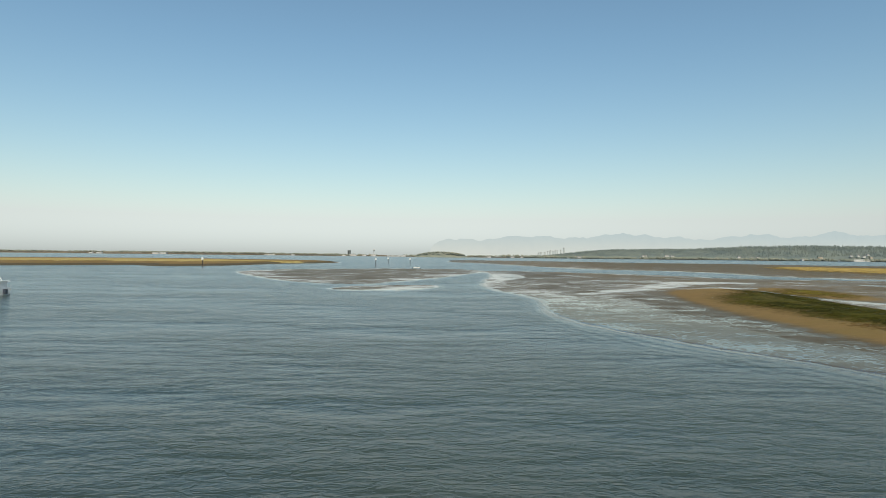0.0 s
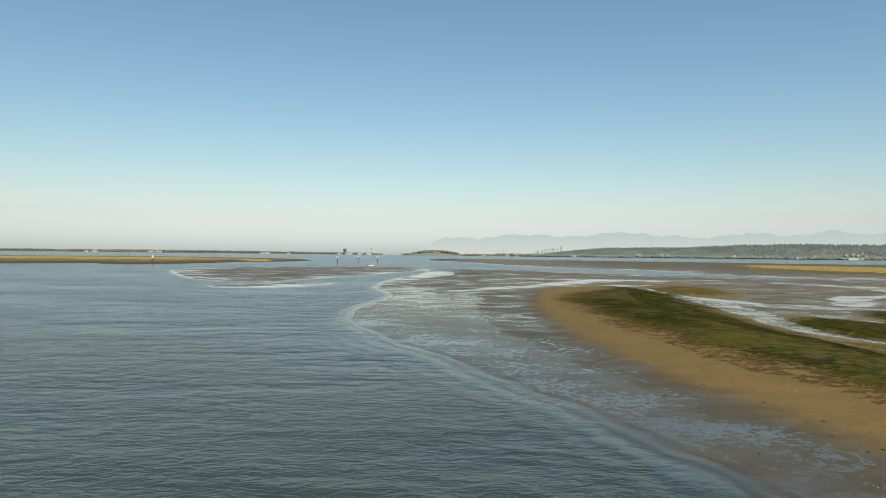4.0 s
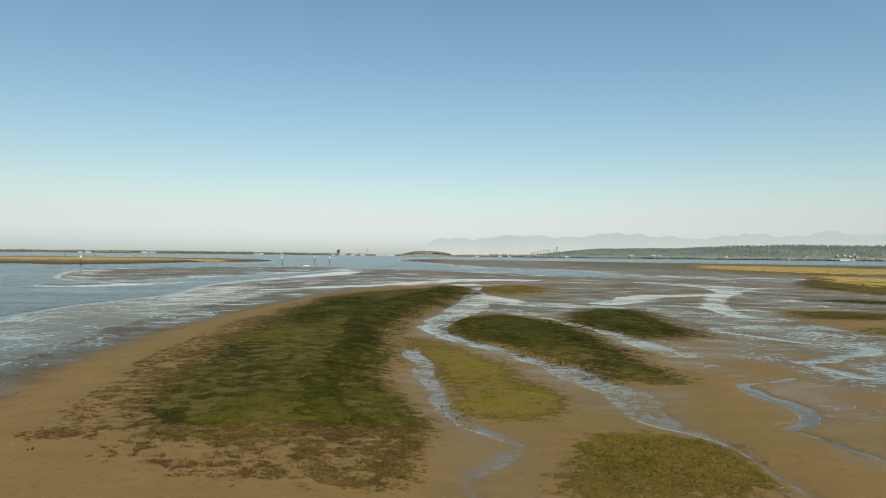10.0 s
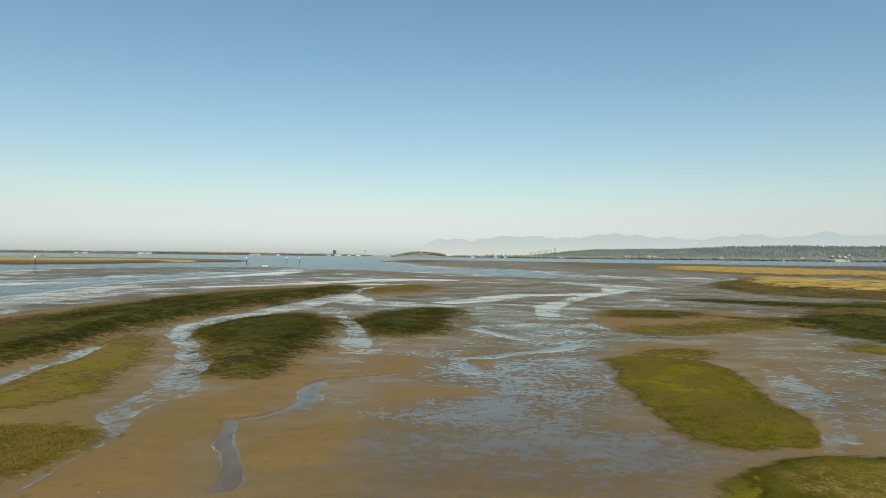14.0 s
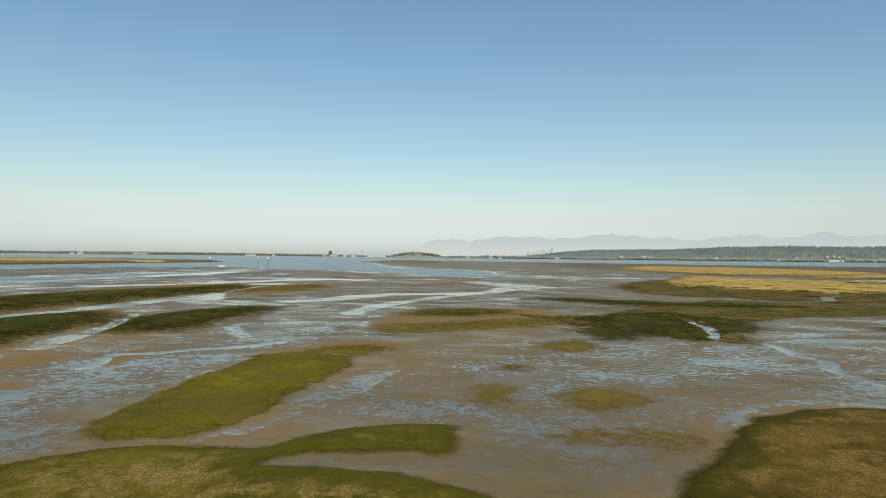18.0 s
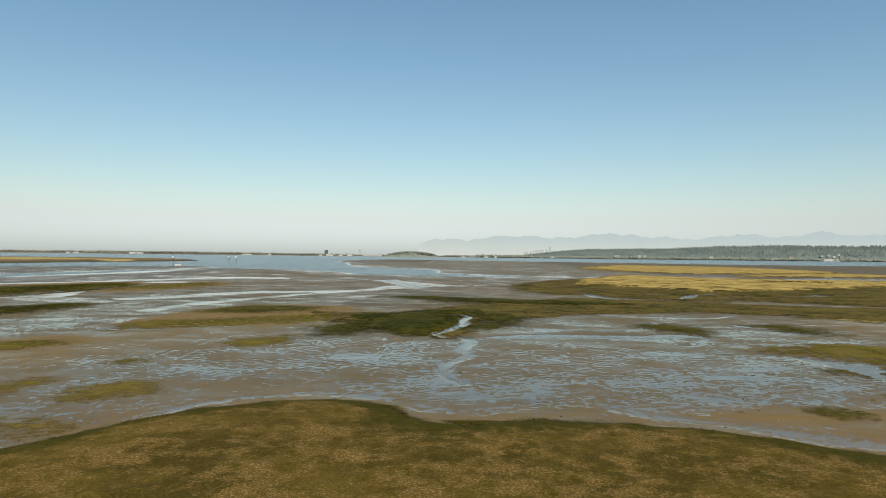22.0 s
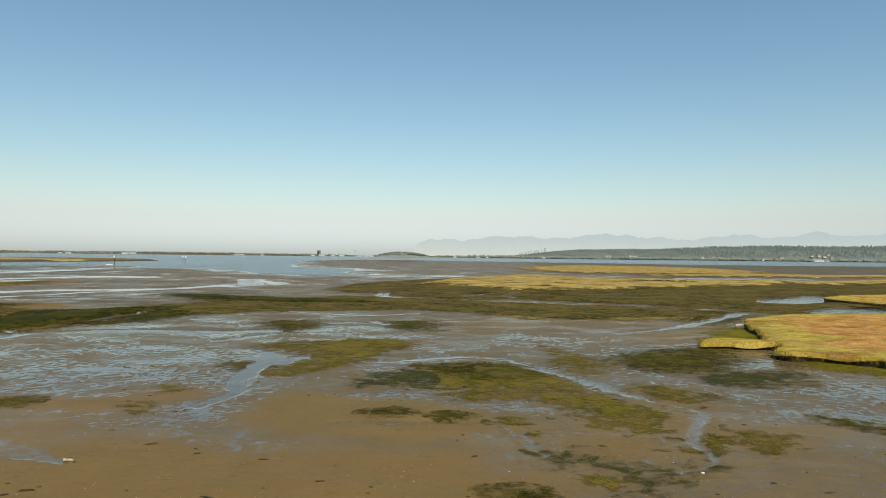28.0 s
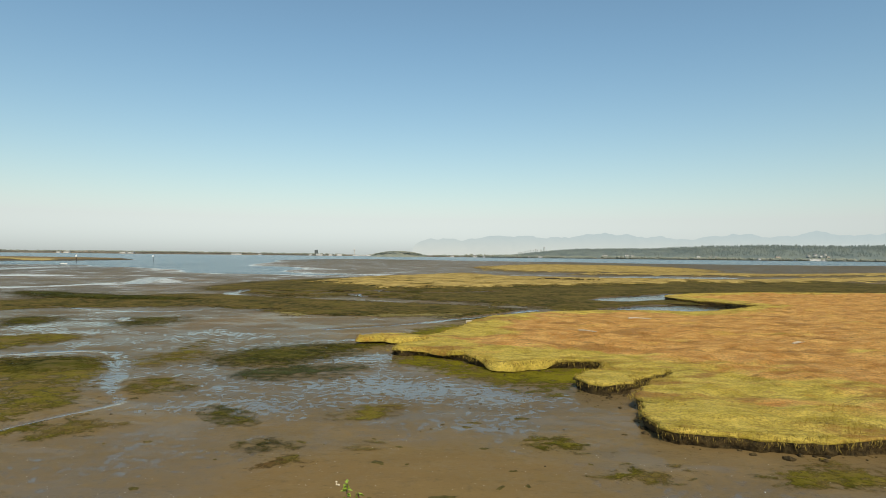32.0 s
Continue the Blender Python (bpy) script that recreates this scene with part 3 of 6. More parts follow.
    "spit_dark_head": ("deep", [(35.15, 48.27), (34.45, 65.6), (37.47, 70.4), (38.68, 62.6), (38.25, 50.92), (36.85, 42.81)]),
    "spit_fringe_olive": ("olive", [(39.43, 17.17), (41.18, 17.49), (43.14, 17.77), (42.69, 16.44), (41.33, 15.89), (39.99, 15.73), (39.26, 16.24)]),
    "spit_fringe_end": ("olive", [(44.33, 19.38), (45.62, 19.14), (46.1, 16.64), (46.11, 14.51), (45.42, 13.77), (45.08, 14.64), (45.39, 17.1)]),
    "weed_h_crest": ("dark", [(124.1, 29.33), (125.9, 30.56), (127.6, 29.92), (128.6, 28.26), (127.4, 27.12), (125.6, 27.75)]),
    "weed_ll": ("dark", [(139, 16.65), (139.6, 16.94), (140.1, 16.62), (139.5, 16.35)]),
    "weed_mm": ("olive", [(140, 15.49), (140.5, 15.82), (140.8, 15.41), (140.4, 15.1)]),
    "weed_nn": ("olive", [(146.8, 18.17), (147.5, 18.22), (148.1, 17.45), (147.5, 16.91), (146.9, 17.27)]),
    "weed_oo": ("olive", [(148.4, 15.42), (149.5, 15.69), (150.1, 15.32), (149.2, 14.89), (148.4, 14.92)]),
    "weed_pp": ("olive", [(151.4, 15.39), (152.9, 16.09), (153.6, 15.52), (152.7, 14.89), (151.5, 14.72)]),
    "weed_qq": ("olive", [(141.7, 16.72), (142.1, 17.09), (142.3, 16.85), (142, 16.54)]),
    "weed_rr": ("olive", [(132.3, 17.84), (132.6, 19.44), (133.5, 18.97), (133.7, 17.37), (133.2, 16.81)]),
    "stub_bar": ("stubble", [(129.9, 58.9), (136.0, 65.3), (141.4, 64.7), (147.5, 60.2), (146.8, 55.5), (138.5, 52.9), (134.1, 53.8), (131.0, 54.4)]),
    "marsh_bar_end": ("deep", [(89.5, 50.7), (91.2, 55.4), (95.7, 57.9), (99.9, 61.3), (101.3, 54.5), (98.9, 49.1), (97.8, 43.3), (97.2, 39.9)]),
    "weed_near_e": ("dark", [(114.97, 29.99), (115.63, 30.37), (116.52, 29.18), (115.97, 28.54)]),
    "weed_near_f": ("dark", [(122.31, 20.62), (122.98, 21.04), (123.48, 20.48), (122.73, 20.14)]),
    "weed_near_g": ("dark", [(124.46, 20.25), (125.15, 20.51), (125.50, 20.18), (124.82, 19.86)]),
    "weed_near_h": ("olive", [(114.43, 20.95), (114.56, 21.61), (115.23, 21.00), (115.08, 20.38)]),
    "weed_near_i": ("olive", [(114.47, 24.13), (114.76, 24.68), (115.51, 23.89), (115.07, 23.46)]),
    "weed_near_j": ("dark", [(110.18, 21.48), (110.50, 21.85), (111.30, 21.22), (110.99, 20.72)]),
    "wide_weed_end": ("green", [(70.08, 14.63), (71.02, 15.85), (72.17, 16.53), (73.31, 16.60), (74.14, 16.46), (73.11, 14.86), (71.65, 13.76), (69.40, 13.61)]),
    "channel_stain": ("teal", [(131.36, 18.20), (131.70, 18.16), (131.68, 16.91), (131.84, 16.63), (131.32, 15.47), (130.83, 14.93), (129.93, 14.63), (129.51, 14.18), (129.53, 13.62), (129.07, 13.60), (129.14, 14.23), (128.85, 14.83), (128.31, 15.72), (127.68, 16.31), (127.37, 16.91), (127.57, 17.02), (128.40, 16.17), (129.00, 15.43), (129.36, 14.82), (129.93, 15.16), (130.85, 15.28), (131.27, 16.19)]),
    "weed_near_a": ("dark", [(126.03, 14.07), (126.26, 14.22), (126.81, 13.98), (126.93, 13.72), (126.60, 13.63), (126.15, 13.74)]),
    "weed_near_c": ("olive", [(126.77, 19.98), (127.21, 20.15), (127.46, 19.16), (127.48, 18.55), (127.09, 18.70)]),
    "weed_near_d": ("olive", [(127.83, 14.41), (128.18, 14.61), (128.58, 14.34), (128.50, 13.99), (128.01, 14.04)]),
}
MARSH_SHAPES = {
    "gold_far": [(155.6, 308.3), (194.7, 403.2), (248.1, 365.9), (244.6, 251.5), (198, 209.5), (160.3, 214.7), (151.6, 265.9)],
    "gold_mid": [(118.2, 114.1), (129.7, 154), (145.5, 183.1), (158.9, 159.3), (181.6, 151.4), (199.8, 146.8), (186.1, 124.2), (151.6, 102.3), (134.8, 92.5), (128, 104.1)],
    "gold_right": [(177, 151.8), (190.6, 138.6), (216.7, 156.9), (267.5, 191.6), (404.4, 260), (321.9, 177.6), (238.4, 146.2), (197.2, 126.3)],
    "gold_back": [(174.6, 184), (218.8, 222.5), (228.8, 219.3), (281.6, 234.1), (589, 482.8), (406.7, 285.5), (257.7, 193.3), (204.2, 179.1)],
    "bar_gold": [(-314.6, 159.2), (-271.8, 230.9), (-191.3, 293), (-166, 294.1), (-132.5, 305), (-104.4, 338.9), (-73.6, 358.1), (-123.8, 394.1), (-154.4, 427.9), (-209.2, 425.1), (-257.8, 387.4), (-352.2, 295.6)],
}
TURF_SHAPES = {
    "turf_clod": [(145.2, 44.9), (146.9, 47.4), (148.3, 46.7), (147.8, 44.1), (145.9, 42.2), (144.9, 42.8)],
    "turf_front": [(139, 37), (141.7, 36.3), (143.1, 36.3), (141.46, 32.74), (143.18, 32.11), (144.29, 31.27), (145.57, 29.47), (146.25, 28.13), (147.50, 28.54), (149.33, 29.33), (150.85, 29.46), (150.57, 27.92), (149.77, 26.49), (148.94, 25.07), (149.68, 23.91), (150.77, 24.21), (152.01, 25.67), (153.12, 26.77), (151.82, 24.29), (150.74, 22.05), (150.12, 20.06), (150.01, 18.48), (150.45, 17.67), (151.76, 17.26), (153.04, 16.91), (154.38, 16.79), (155.50, 17.06), (162.3, 16.5), (225.9, 65.5), (230, 93.4), (203.7, 92.1), (183.3, 89.5), (171.3, 82.6), (169.2, 75.2), (172.7, 67.7), (173.2, 64.3), (166, 57.3), (160.2, 57.1), (153.6, 55.6), (148.5, 51.6), (146.2, 48), (143.2, 38.2), (140.8, 38.7)],
}
STREAM_SHAPES = {
    "n2": [(161.34, 134.70, 1.50), (166.50, 134.70, 2.40), (170.83, 131.68, 1.50)],
    "n1": [(132.13, 90.69, 0.60), (135.61, 87.32, 0.90), (141.60, 87.22, 0.90), (146.36, 89.49, 0.90), (149.99, 93.00, 0.60)],
    "m1": [(115.2, 89.6, 0.55), (116.1, 80.5, 0.55), (120.3, 78.4, 0.55), (126.4, 82.4, 0.55), (129.9, 89.2, 0.55), (134.0, 91.4, 0.55)],
    "m2": [(131.4, 83.4, 0.55), (132.5, 79.6, 0.55), (138.9, 79.4, 0.55)],
    "m3": [(107.0, 58.6, 0.20), (111.8, 56.6, 0.20), (117.5, 54.8, 0.20), (121.7, 57.2, 0.20)],
    "p1": [(118.9, 50.2, 0.35), (119.3, 48.6, 0.42), (120.1, 47.6, 0.25)],
    "p2": [(110.9, 37.1, 0.32), (112.0, 38.2, 0.46), (113.7, 40.5, 0.28)],
    "p3": [(115.7, 33.4, 0.23), (116.4, 31.2, 0.54), (117.1, 30.5, 0.42)],
    "straight": [(98.4, 40.53, 0.14), (103.2, 41.35, 0.16), (108.6, 42.24, 0.16), (112.2, 42.64, 0.18)],
    "c1": [(49.8, 102.3, 0.70), (49.33, 84.2, 0.72), (48.42, 66.4, 1.71), (46.5, 53.63, 1.38), (45.55, 44.29, 0.84), (47.81, 37.75, 0.58), (50.66, 31.74, 0.60), (52.55, 26.74, 0.81), (53.17, 23.05, 0.79), (53.22, 20.24, 0.61), (53.94, 18.08, 0.16), (54.14, 15.45, 0.08), (54.27, 13.81, 0.06)],
    "c2": [(54.14, 53.66, 0.37), (56.44, 44.52, 0.54), (57.62, 38.76, 0.73), (58.24, 34.3, 0.83), (59.2, 35, 0.36)],
    "c3": [(44.56, 34.03, 0.53), (45.31, 29.62, 0.51), (46.09, 25.06, 0.43), (46.59, 22.14, 0.30), (47.45, 19.52, 0.27), (48.45, 18.03, 0.22), (48.28, 16.94, 0.36), (47.85, 15.96, 0.34), (47.47, 15.08, 0.19), (47.51, 13.62, 0.12)],
    "c4": [(61.1, 28.05, 0.10), (58.77, 26.98, 0.14), (57.97, 25.97, 0.18), (58.17, 23.88, 0.21), (58.18, 21.69, 0.26), (56.86, 20.12, 0.21), (56.55, 19.43, 0.09), (57.15, 17.55, 0.14), (57.85, 16.06, 0.15), (58.35, 14.69, 0.17), (58.5, 13.77, 0.18)],
    "c5": [(64.9, 44.9, 0.42), (67.3, 40, 0.45)],
    "c6": [(70.3, 37.8, 0.43), (65.8, 33.2, 0.44), (63.6, 31.6, 0.41), (64.5, 28.6, 0.38)],
    "c7": [(92.2, 103.1, 0.58), (83, 90.7, 0.86), (73.2, 67.9, 1.03), (71.5, 56.3, 0.74)],
    "c8": [(84.8, 131.9, 1.4), (88.2, 117.7, 1.3), (92.9, 104.9, 1.2)],
    "lagoon": [(49.67, 86.8, 0.75), (52.22, 71.2, 2.45), (57.61, 67.9, 2.63), (62.5, 65, 1.12)],
    "s1": [(117.7, 31.69, 0.33), (116.4, 30.56, 0.37), (116.3, 28.26, 0.39), (116.9, 25.16, 0.30), (117.4, 24.13, 0.21), (116.9, 22.64, 0.23), (116.7, 21.51, 0.11)],
    "s2": [(122.81, 31.23, 0.10), (124.25, 32.24, 0.20), (126.37, 33.18, 0.32), (128.18, 31.70, 0.34), (129.33, 29.24, 0.32), (130.53, 26.42, 0.32), (131.56, 24.72, 0.28), (132.44, 23.04, 0.22), (133.03, 21.88, 0.20), (132.98, 21.02, 0.17), (132.31, 19.46, 0.15), (131.68, 18.50, 0.11), (131.47, 17.66, 0.08), (131.50, 16.70, 0.06), (131.30, 16.00, 0.05), (130.40, 15.10, 0.05)],
    "s3": [(121.48, 19.45, 0.05), (123.21, 19.35, 0.05), (124.53, 19.44, 0.05), (125.89, 19.39, 0.05), (126.69, 19.11, 0.06), (127.16, 17.95, 0.09), (127.29, 17.16, 0.08), (127.53, 16.54, 0.05)],
    "s4": [(98, 56.38, 0.24), (99.3, 53.08, 0.37), (98, 46.07, 0.40), (97, 41.25, 0.28), (98.9, 38.81, 0.27), (98.3, 32.54, 0.34), (97.6, 28.01, 0.24), (98.3, 25.71, 0.18)],
    "s5": [(100.9, 40.9, 0.56), (104.2, 41.5, 0.68), (109.6, 41.5, 0.78), (112.7, 42.4, 1.01)],
    "s6": [(88.5, 19.9, 0.36), (90.7, 22.5, 0.34), (94.4, 23.3, 0.42), (98.1, 21.1, 0.45), (101.7, 22.4, 0.51), (106, 20.3, 0.37), (108.8, 18.4, 0.63), (113.4, 16.6, 0.62), (115.7, 15.5, 0.16)],
    "s7": [(74.5, 18.5, 0.35), (77.6, 29.9, 0.42), (76.5, 23.8, 0.41), (73.4, 17.5, 0.22)],
    "s8": [(136.3, 44, 0.33), (142, 48.9, 0.37), (151.5, 61.2, 0.35)],
    "s9": [(163.9, 79.2, 1.5), (174.4, 89.9, 1.7)],
    "s11": [(118.5, 86.8, 0.7), (124.0, 88.2, 0.8), (129.5, 89.4, 0.6)],
    "s13": [(164.4, 137.1, 4.40), (169.9, 132.9, 4.13)],
    "s14": [(184.5, 160, 7.56), (209.2, 171.8, 8.77)],
    "s15": [(162.4, 75.9, 2.62), (168.3, 82, 3.84), (171.3, 84.8, 1.65)],
    "s16": [(160, 62.3, 1.76), (166.5, 66, 3.45), (172.7, 67.7, 2.59)],
    "f1": [(20.7, 89.8, 0.92), (34.6, 108.9, 2.05), (43.2, 124.3, 3.60), (53.8, 137, 4.39), (59.2, 135.2, 4.28)],
    "f2": [(62.7, 70.8, 1.43), (72, 83.8, 2.01), (85.1, 93.7, 1.5), (91.4, 114.1, 1.9), (95.8, 110.8, 1.8)],
    "f3": [(83.8, 130.6, 1.7), (93.3, 116.9, 1.3)],
    "f4": [(-10.8, 93.7, 2.51), (0.5, 102, 3.60), (6.1, 122.5, 4.37), (14.9, 178.2, 9.46)],
    "f5": [(42, 107.9, 2.02), (52.3, 114.6, 2.28)],
}
WET_SHAPES = {
    "w1": [(47.1, 54), (54.8, 71.3), (80, 85.4), (102.7, 89.4), (64.1, 32.6), (63.9, 41.3), (61.9, 55.9), (52, 54.7)],
    "w2": [(64.6, 64.4), (74.9, 90.5), (101.3, 108.6), (84.2, 57.9), (71.7, 32.3), (70.1, 21), (70.7, 17.5), (68.1, 13.5), (61.6, 13.2), (60.8, 16.9), (61.7, 22), (61.9, 31.5), (64.7, 40.3)],
    "w3": [(86.1, 42.2), (98.3, 55.9), (119, 58.7), (126.9, 50.3), (108.7, 23), (102.5, 20.6), (97.2, 20.3), (95.6, 22.8), (91.6, 23.2), (87.2, 18.7), (84, 13.9), (77.7, 22.7), (80.3, 30.3)],
    "w4": [(133.4, 32.1), (137.7, 29.2), (142.9, 27.1), (138.1, 19.8), (136, 21.1), (133.8, 22.5)],
    "w5": [(134.1, 30.3), (142, 29.4), (148.5, 26.1), (150.6, 22.4), (147.6, 18.7), (142.8, 19), (137.8, 20), (134.7, 23.1)],
    "w6": [(23.4, 49.9), (15.8, 68.5), (19.8, 86.4), (25.4, 148.4), (44, 154.5), (42.8, 109), (33.2, 71.5), (31.8, 51.1), (31, 39.6)],
    "w7": [(89.5, 36.2), (98.7, 37.2), (113.1, 44.8), (135.7, 41), (146.9, 33.1), (139.1, 21.3), (134.8, 22.6), (128.8, 21.4), (121.6, 20.5), (116, 20.9), (111, 20.2), (105.8, 19.9)],
    "w8": [(112.4, 23.7), (118.3, 26.7), (129, 27), (130.5, 24.9), (125.2, 18.1), (122.8, 17.5), (118.7, 17), (114.8, 19.5)],
    "w11": [(113, 15.5), (122, 16.5), (130, 17), (137, 20), (146, 20), (150, 18), (156, 15), (165, 12), (160, 9), (113, 9)],
    "w9": [(74.3, 24), (81, 24.4), (86.7, 21.3), (88.2, 18.6), (86.2, 15.2), (83, 13.3), (80.5, 14.5), (75.9, 15.8), (78.8, 16.6), (81.3, 18.6), (79.1, 20)],
}
# water only films the sand here, on the slope beside the channel
SHEET = [(24.1, 80.3), (23.8, 58.4), (26.0, 41.4), (28.3, 30.1), (30.0, 22.9), (31.3, 18.5), (32.1, 15.5), (31.8, 13.9), (27.2, 13.7), (16.6, 29.1), (6.3, 49.6), (1.3, 84.4)]
DRY_SHAPES = {
    "d1": [(124.4, 141.6), (117, 86.6), (109.1, 73.8), (102.3, 83.7), (98.4, 119.3), (109.8, 156.5)],
}


# ---- relief of the flats ----
def lattice(ix, iy, seed):
    h = (ix.astype(np.int64) * 374761393 + iy.astype(np.int64) * 668265263 + seed * 974634777) & 0xFFFFFFFF
    h = ((h ^ (h >> 13)) * 1274126177) & 0xFFFFFFFF
    return ((h ^ (h >> 16)) & 0xFFFF) / 65535.0


def wave(x, y, size, seed=0):
    """Smooth noise from -1 to 1 with lumps of that size in metres."""
    u, v = x / size, y / size
    iu, iv = np.floor(u), np.floor(v)
    a, b = u - iu, v - iv
    a, b = a * a * (3 - 2 * a), b * b * (3 - 2 * b)
    n00, n10 = lattice(iu, iv, seed), lattice(iu + 1, iv, seed)
    n01, n11 = lattice(iu, iv + 1, seed), lattice(iu + 1, iv + 1, seed)
    return 2 * ((n00 * (1 - a) + n10 * a) * (1 - b) + (n01 * (1 - a) + n11 * a) * b) - 1


def rounded(points, steps=5):
    """A closed smooth outline through a few corners."""
    p = np.array(points, float)
    a, b, c, d = np.roll(p, 1, 0), p, np.roll(p, -1, 0), np.roll(p, -2, 0)
    out = []
    for s in np.arange(steps) / steps:
        out.append(0.5 * (2 * b + (c - a) * s + (2 * a - 5 * b + 4 * c - d) * s * s + (3 * b - a - 3 * c + d) * s ** 3))
    return np.stack(out, 1).reshape(-1, 2)


def inside(x, y, ring, margin):
    """Metres inside an outline (negative: outside, at most margin)."""
    out = np.full(x.shape, -margin, float)
    lo, hi = ring.min(0) - margin, ring.max(0) + margin
    near = np.nonzero((x > lo[0]) & (x < hi[0]) & (y > lo[1]) & (y < hi[1]))[0]
    if not len(near):
        return out
    px, py = x[near], y[near]
    best, odd = np.full(px.shape, 1e12), np.zeros(px.shape, bool)
    for (ax, ay), (bx, by) in zip(ring, np.roll(ring, -1, 0)):
        ex, ey = bx - ax, by - ay
        s = np.clip(((px - ax) * ex + (py - ay) * ey) / (ex * ex + ey * ey + 1e-9), 0, 1)
        best = np.minimum(best, (px - ax - s * ex) ** 2 + (py - ay - s * ey) ** 2)
        if ay != by:
            odd ^= ((ay > py) != (by > py)) & (px < ex * (py - ay) / (by - ay) + ax)
    d = np.sqrt(best)
    out[near] = np.where(odd, d, np.maximum(-d, -margin))
    return out


def course(x, y, points, margin):
    """Metres inside a stream that runs through points of (x, y, half width)."""
    p = np.array(points, float)
    out = np.full(x.shape, -margin, float)
    lo, hi = p[:, :2].min(0) - margin - 2, p[:, :2].max(0) + margin + 2
    near = np.nonzero((x > lo[0]) & (x < hi[0]) & (y > lo[1]) & (y < hi[1]))[0]
    px, py = x[near], y[near]
    best = np.full(px.shape, -margin)
    q = [p[0]]
    for i in range(len(p) - 1):
        a, b, c, d = p[max(i - 1, 0)], p[i], p[i + 1], p[min(i + 2, len(p) - 1)]
        for s in (0.25, 0.5, 0.75, 1.0):
            q.append(0.5 * (2 * b + (c - a) * s + (2 * a - 5 * b + 4 * c - d) * s * s + (3 * b - a - 3 * c + d) * s ** 3))
    for a, b in zip(q, q[1:]):
        ex, ey = b[0] - a[0], b[1] - a[1]
        s = np.clip(((px - a[0]) * ex + (py - a[1]) * ey) / (ex * ex + ey * ey + 1e-9), 0, 1)
        best = np.maximum(best, a[2] + s * (b[2] - a[2]) - np.hypot(px - a[0] - s * ex, py - a[1] - s * ey))
    out[near] = best
    return out


def step(x, lo, hi):
    t = np.clip((x - lo) / (hi - lo), 0, 1)
    return t * t * (3 - 2 * t)


def fade(y, size):
    """Lumps too small to show that far off die away."""
    return np.clip(1.6 - np.abs(y) * 0.011 / size, 0, 1)


RINGS = {}


def ring(key, points):
    if key not in RINGS:
        RINGS[key] = rounded(points)
    return RINGS[key]


def warped(x, y):
    wx = wave(x, y, 3.0, 11) * 0.35 * fade(y, 2.0) + wave(x, y, 0.9, 12) * 0.14 * fade(y, 0.7) + wave(x, y, 14.0, 13) * 0.5 * step(y, 40, 90)
    wy = wave(x, y, 3.0, 21) * 0.45 * fade(y, 2.0) + wave(x, y, 0.9, 22) * 0.18 * fade(y, 0.7) + wave(x, y, 14.0, 23) * 0.9 * step(y, 40, 90)
    return x + wx, y + wy


WET_DEPTH = {"w2": 1.15, "w3": 0.85, "w7": 0.85, "w6": 1.15, "w9": 1.1, "w11": 0.62}


def land_at(x, y):
    """Metres inside the edge of the flats."""
    land = np.full(x.shape, -60.0)
    for name, pts in FLAT_SHAPES.items():
        land = np.maximum(land, inside(x, y, ring(("flat", name), pts), 60.0))
    return land


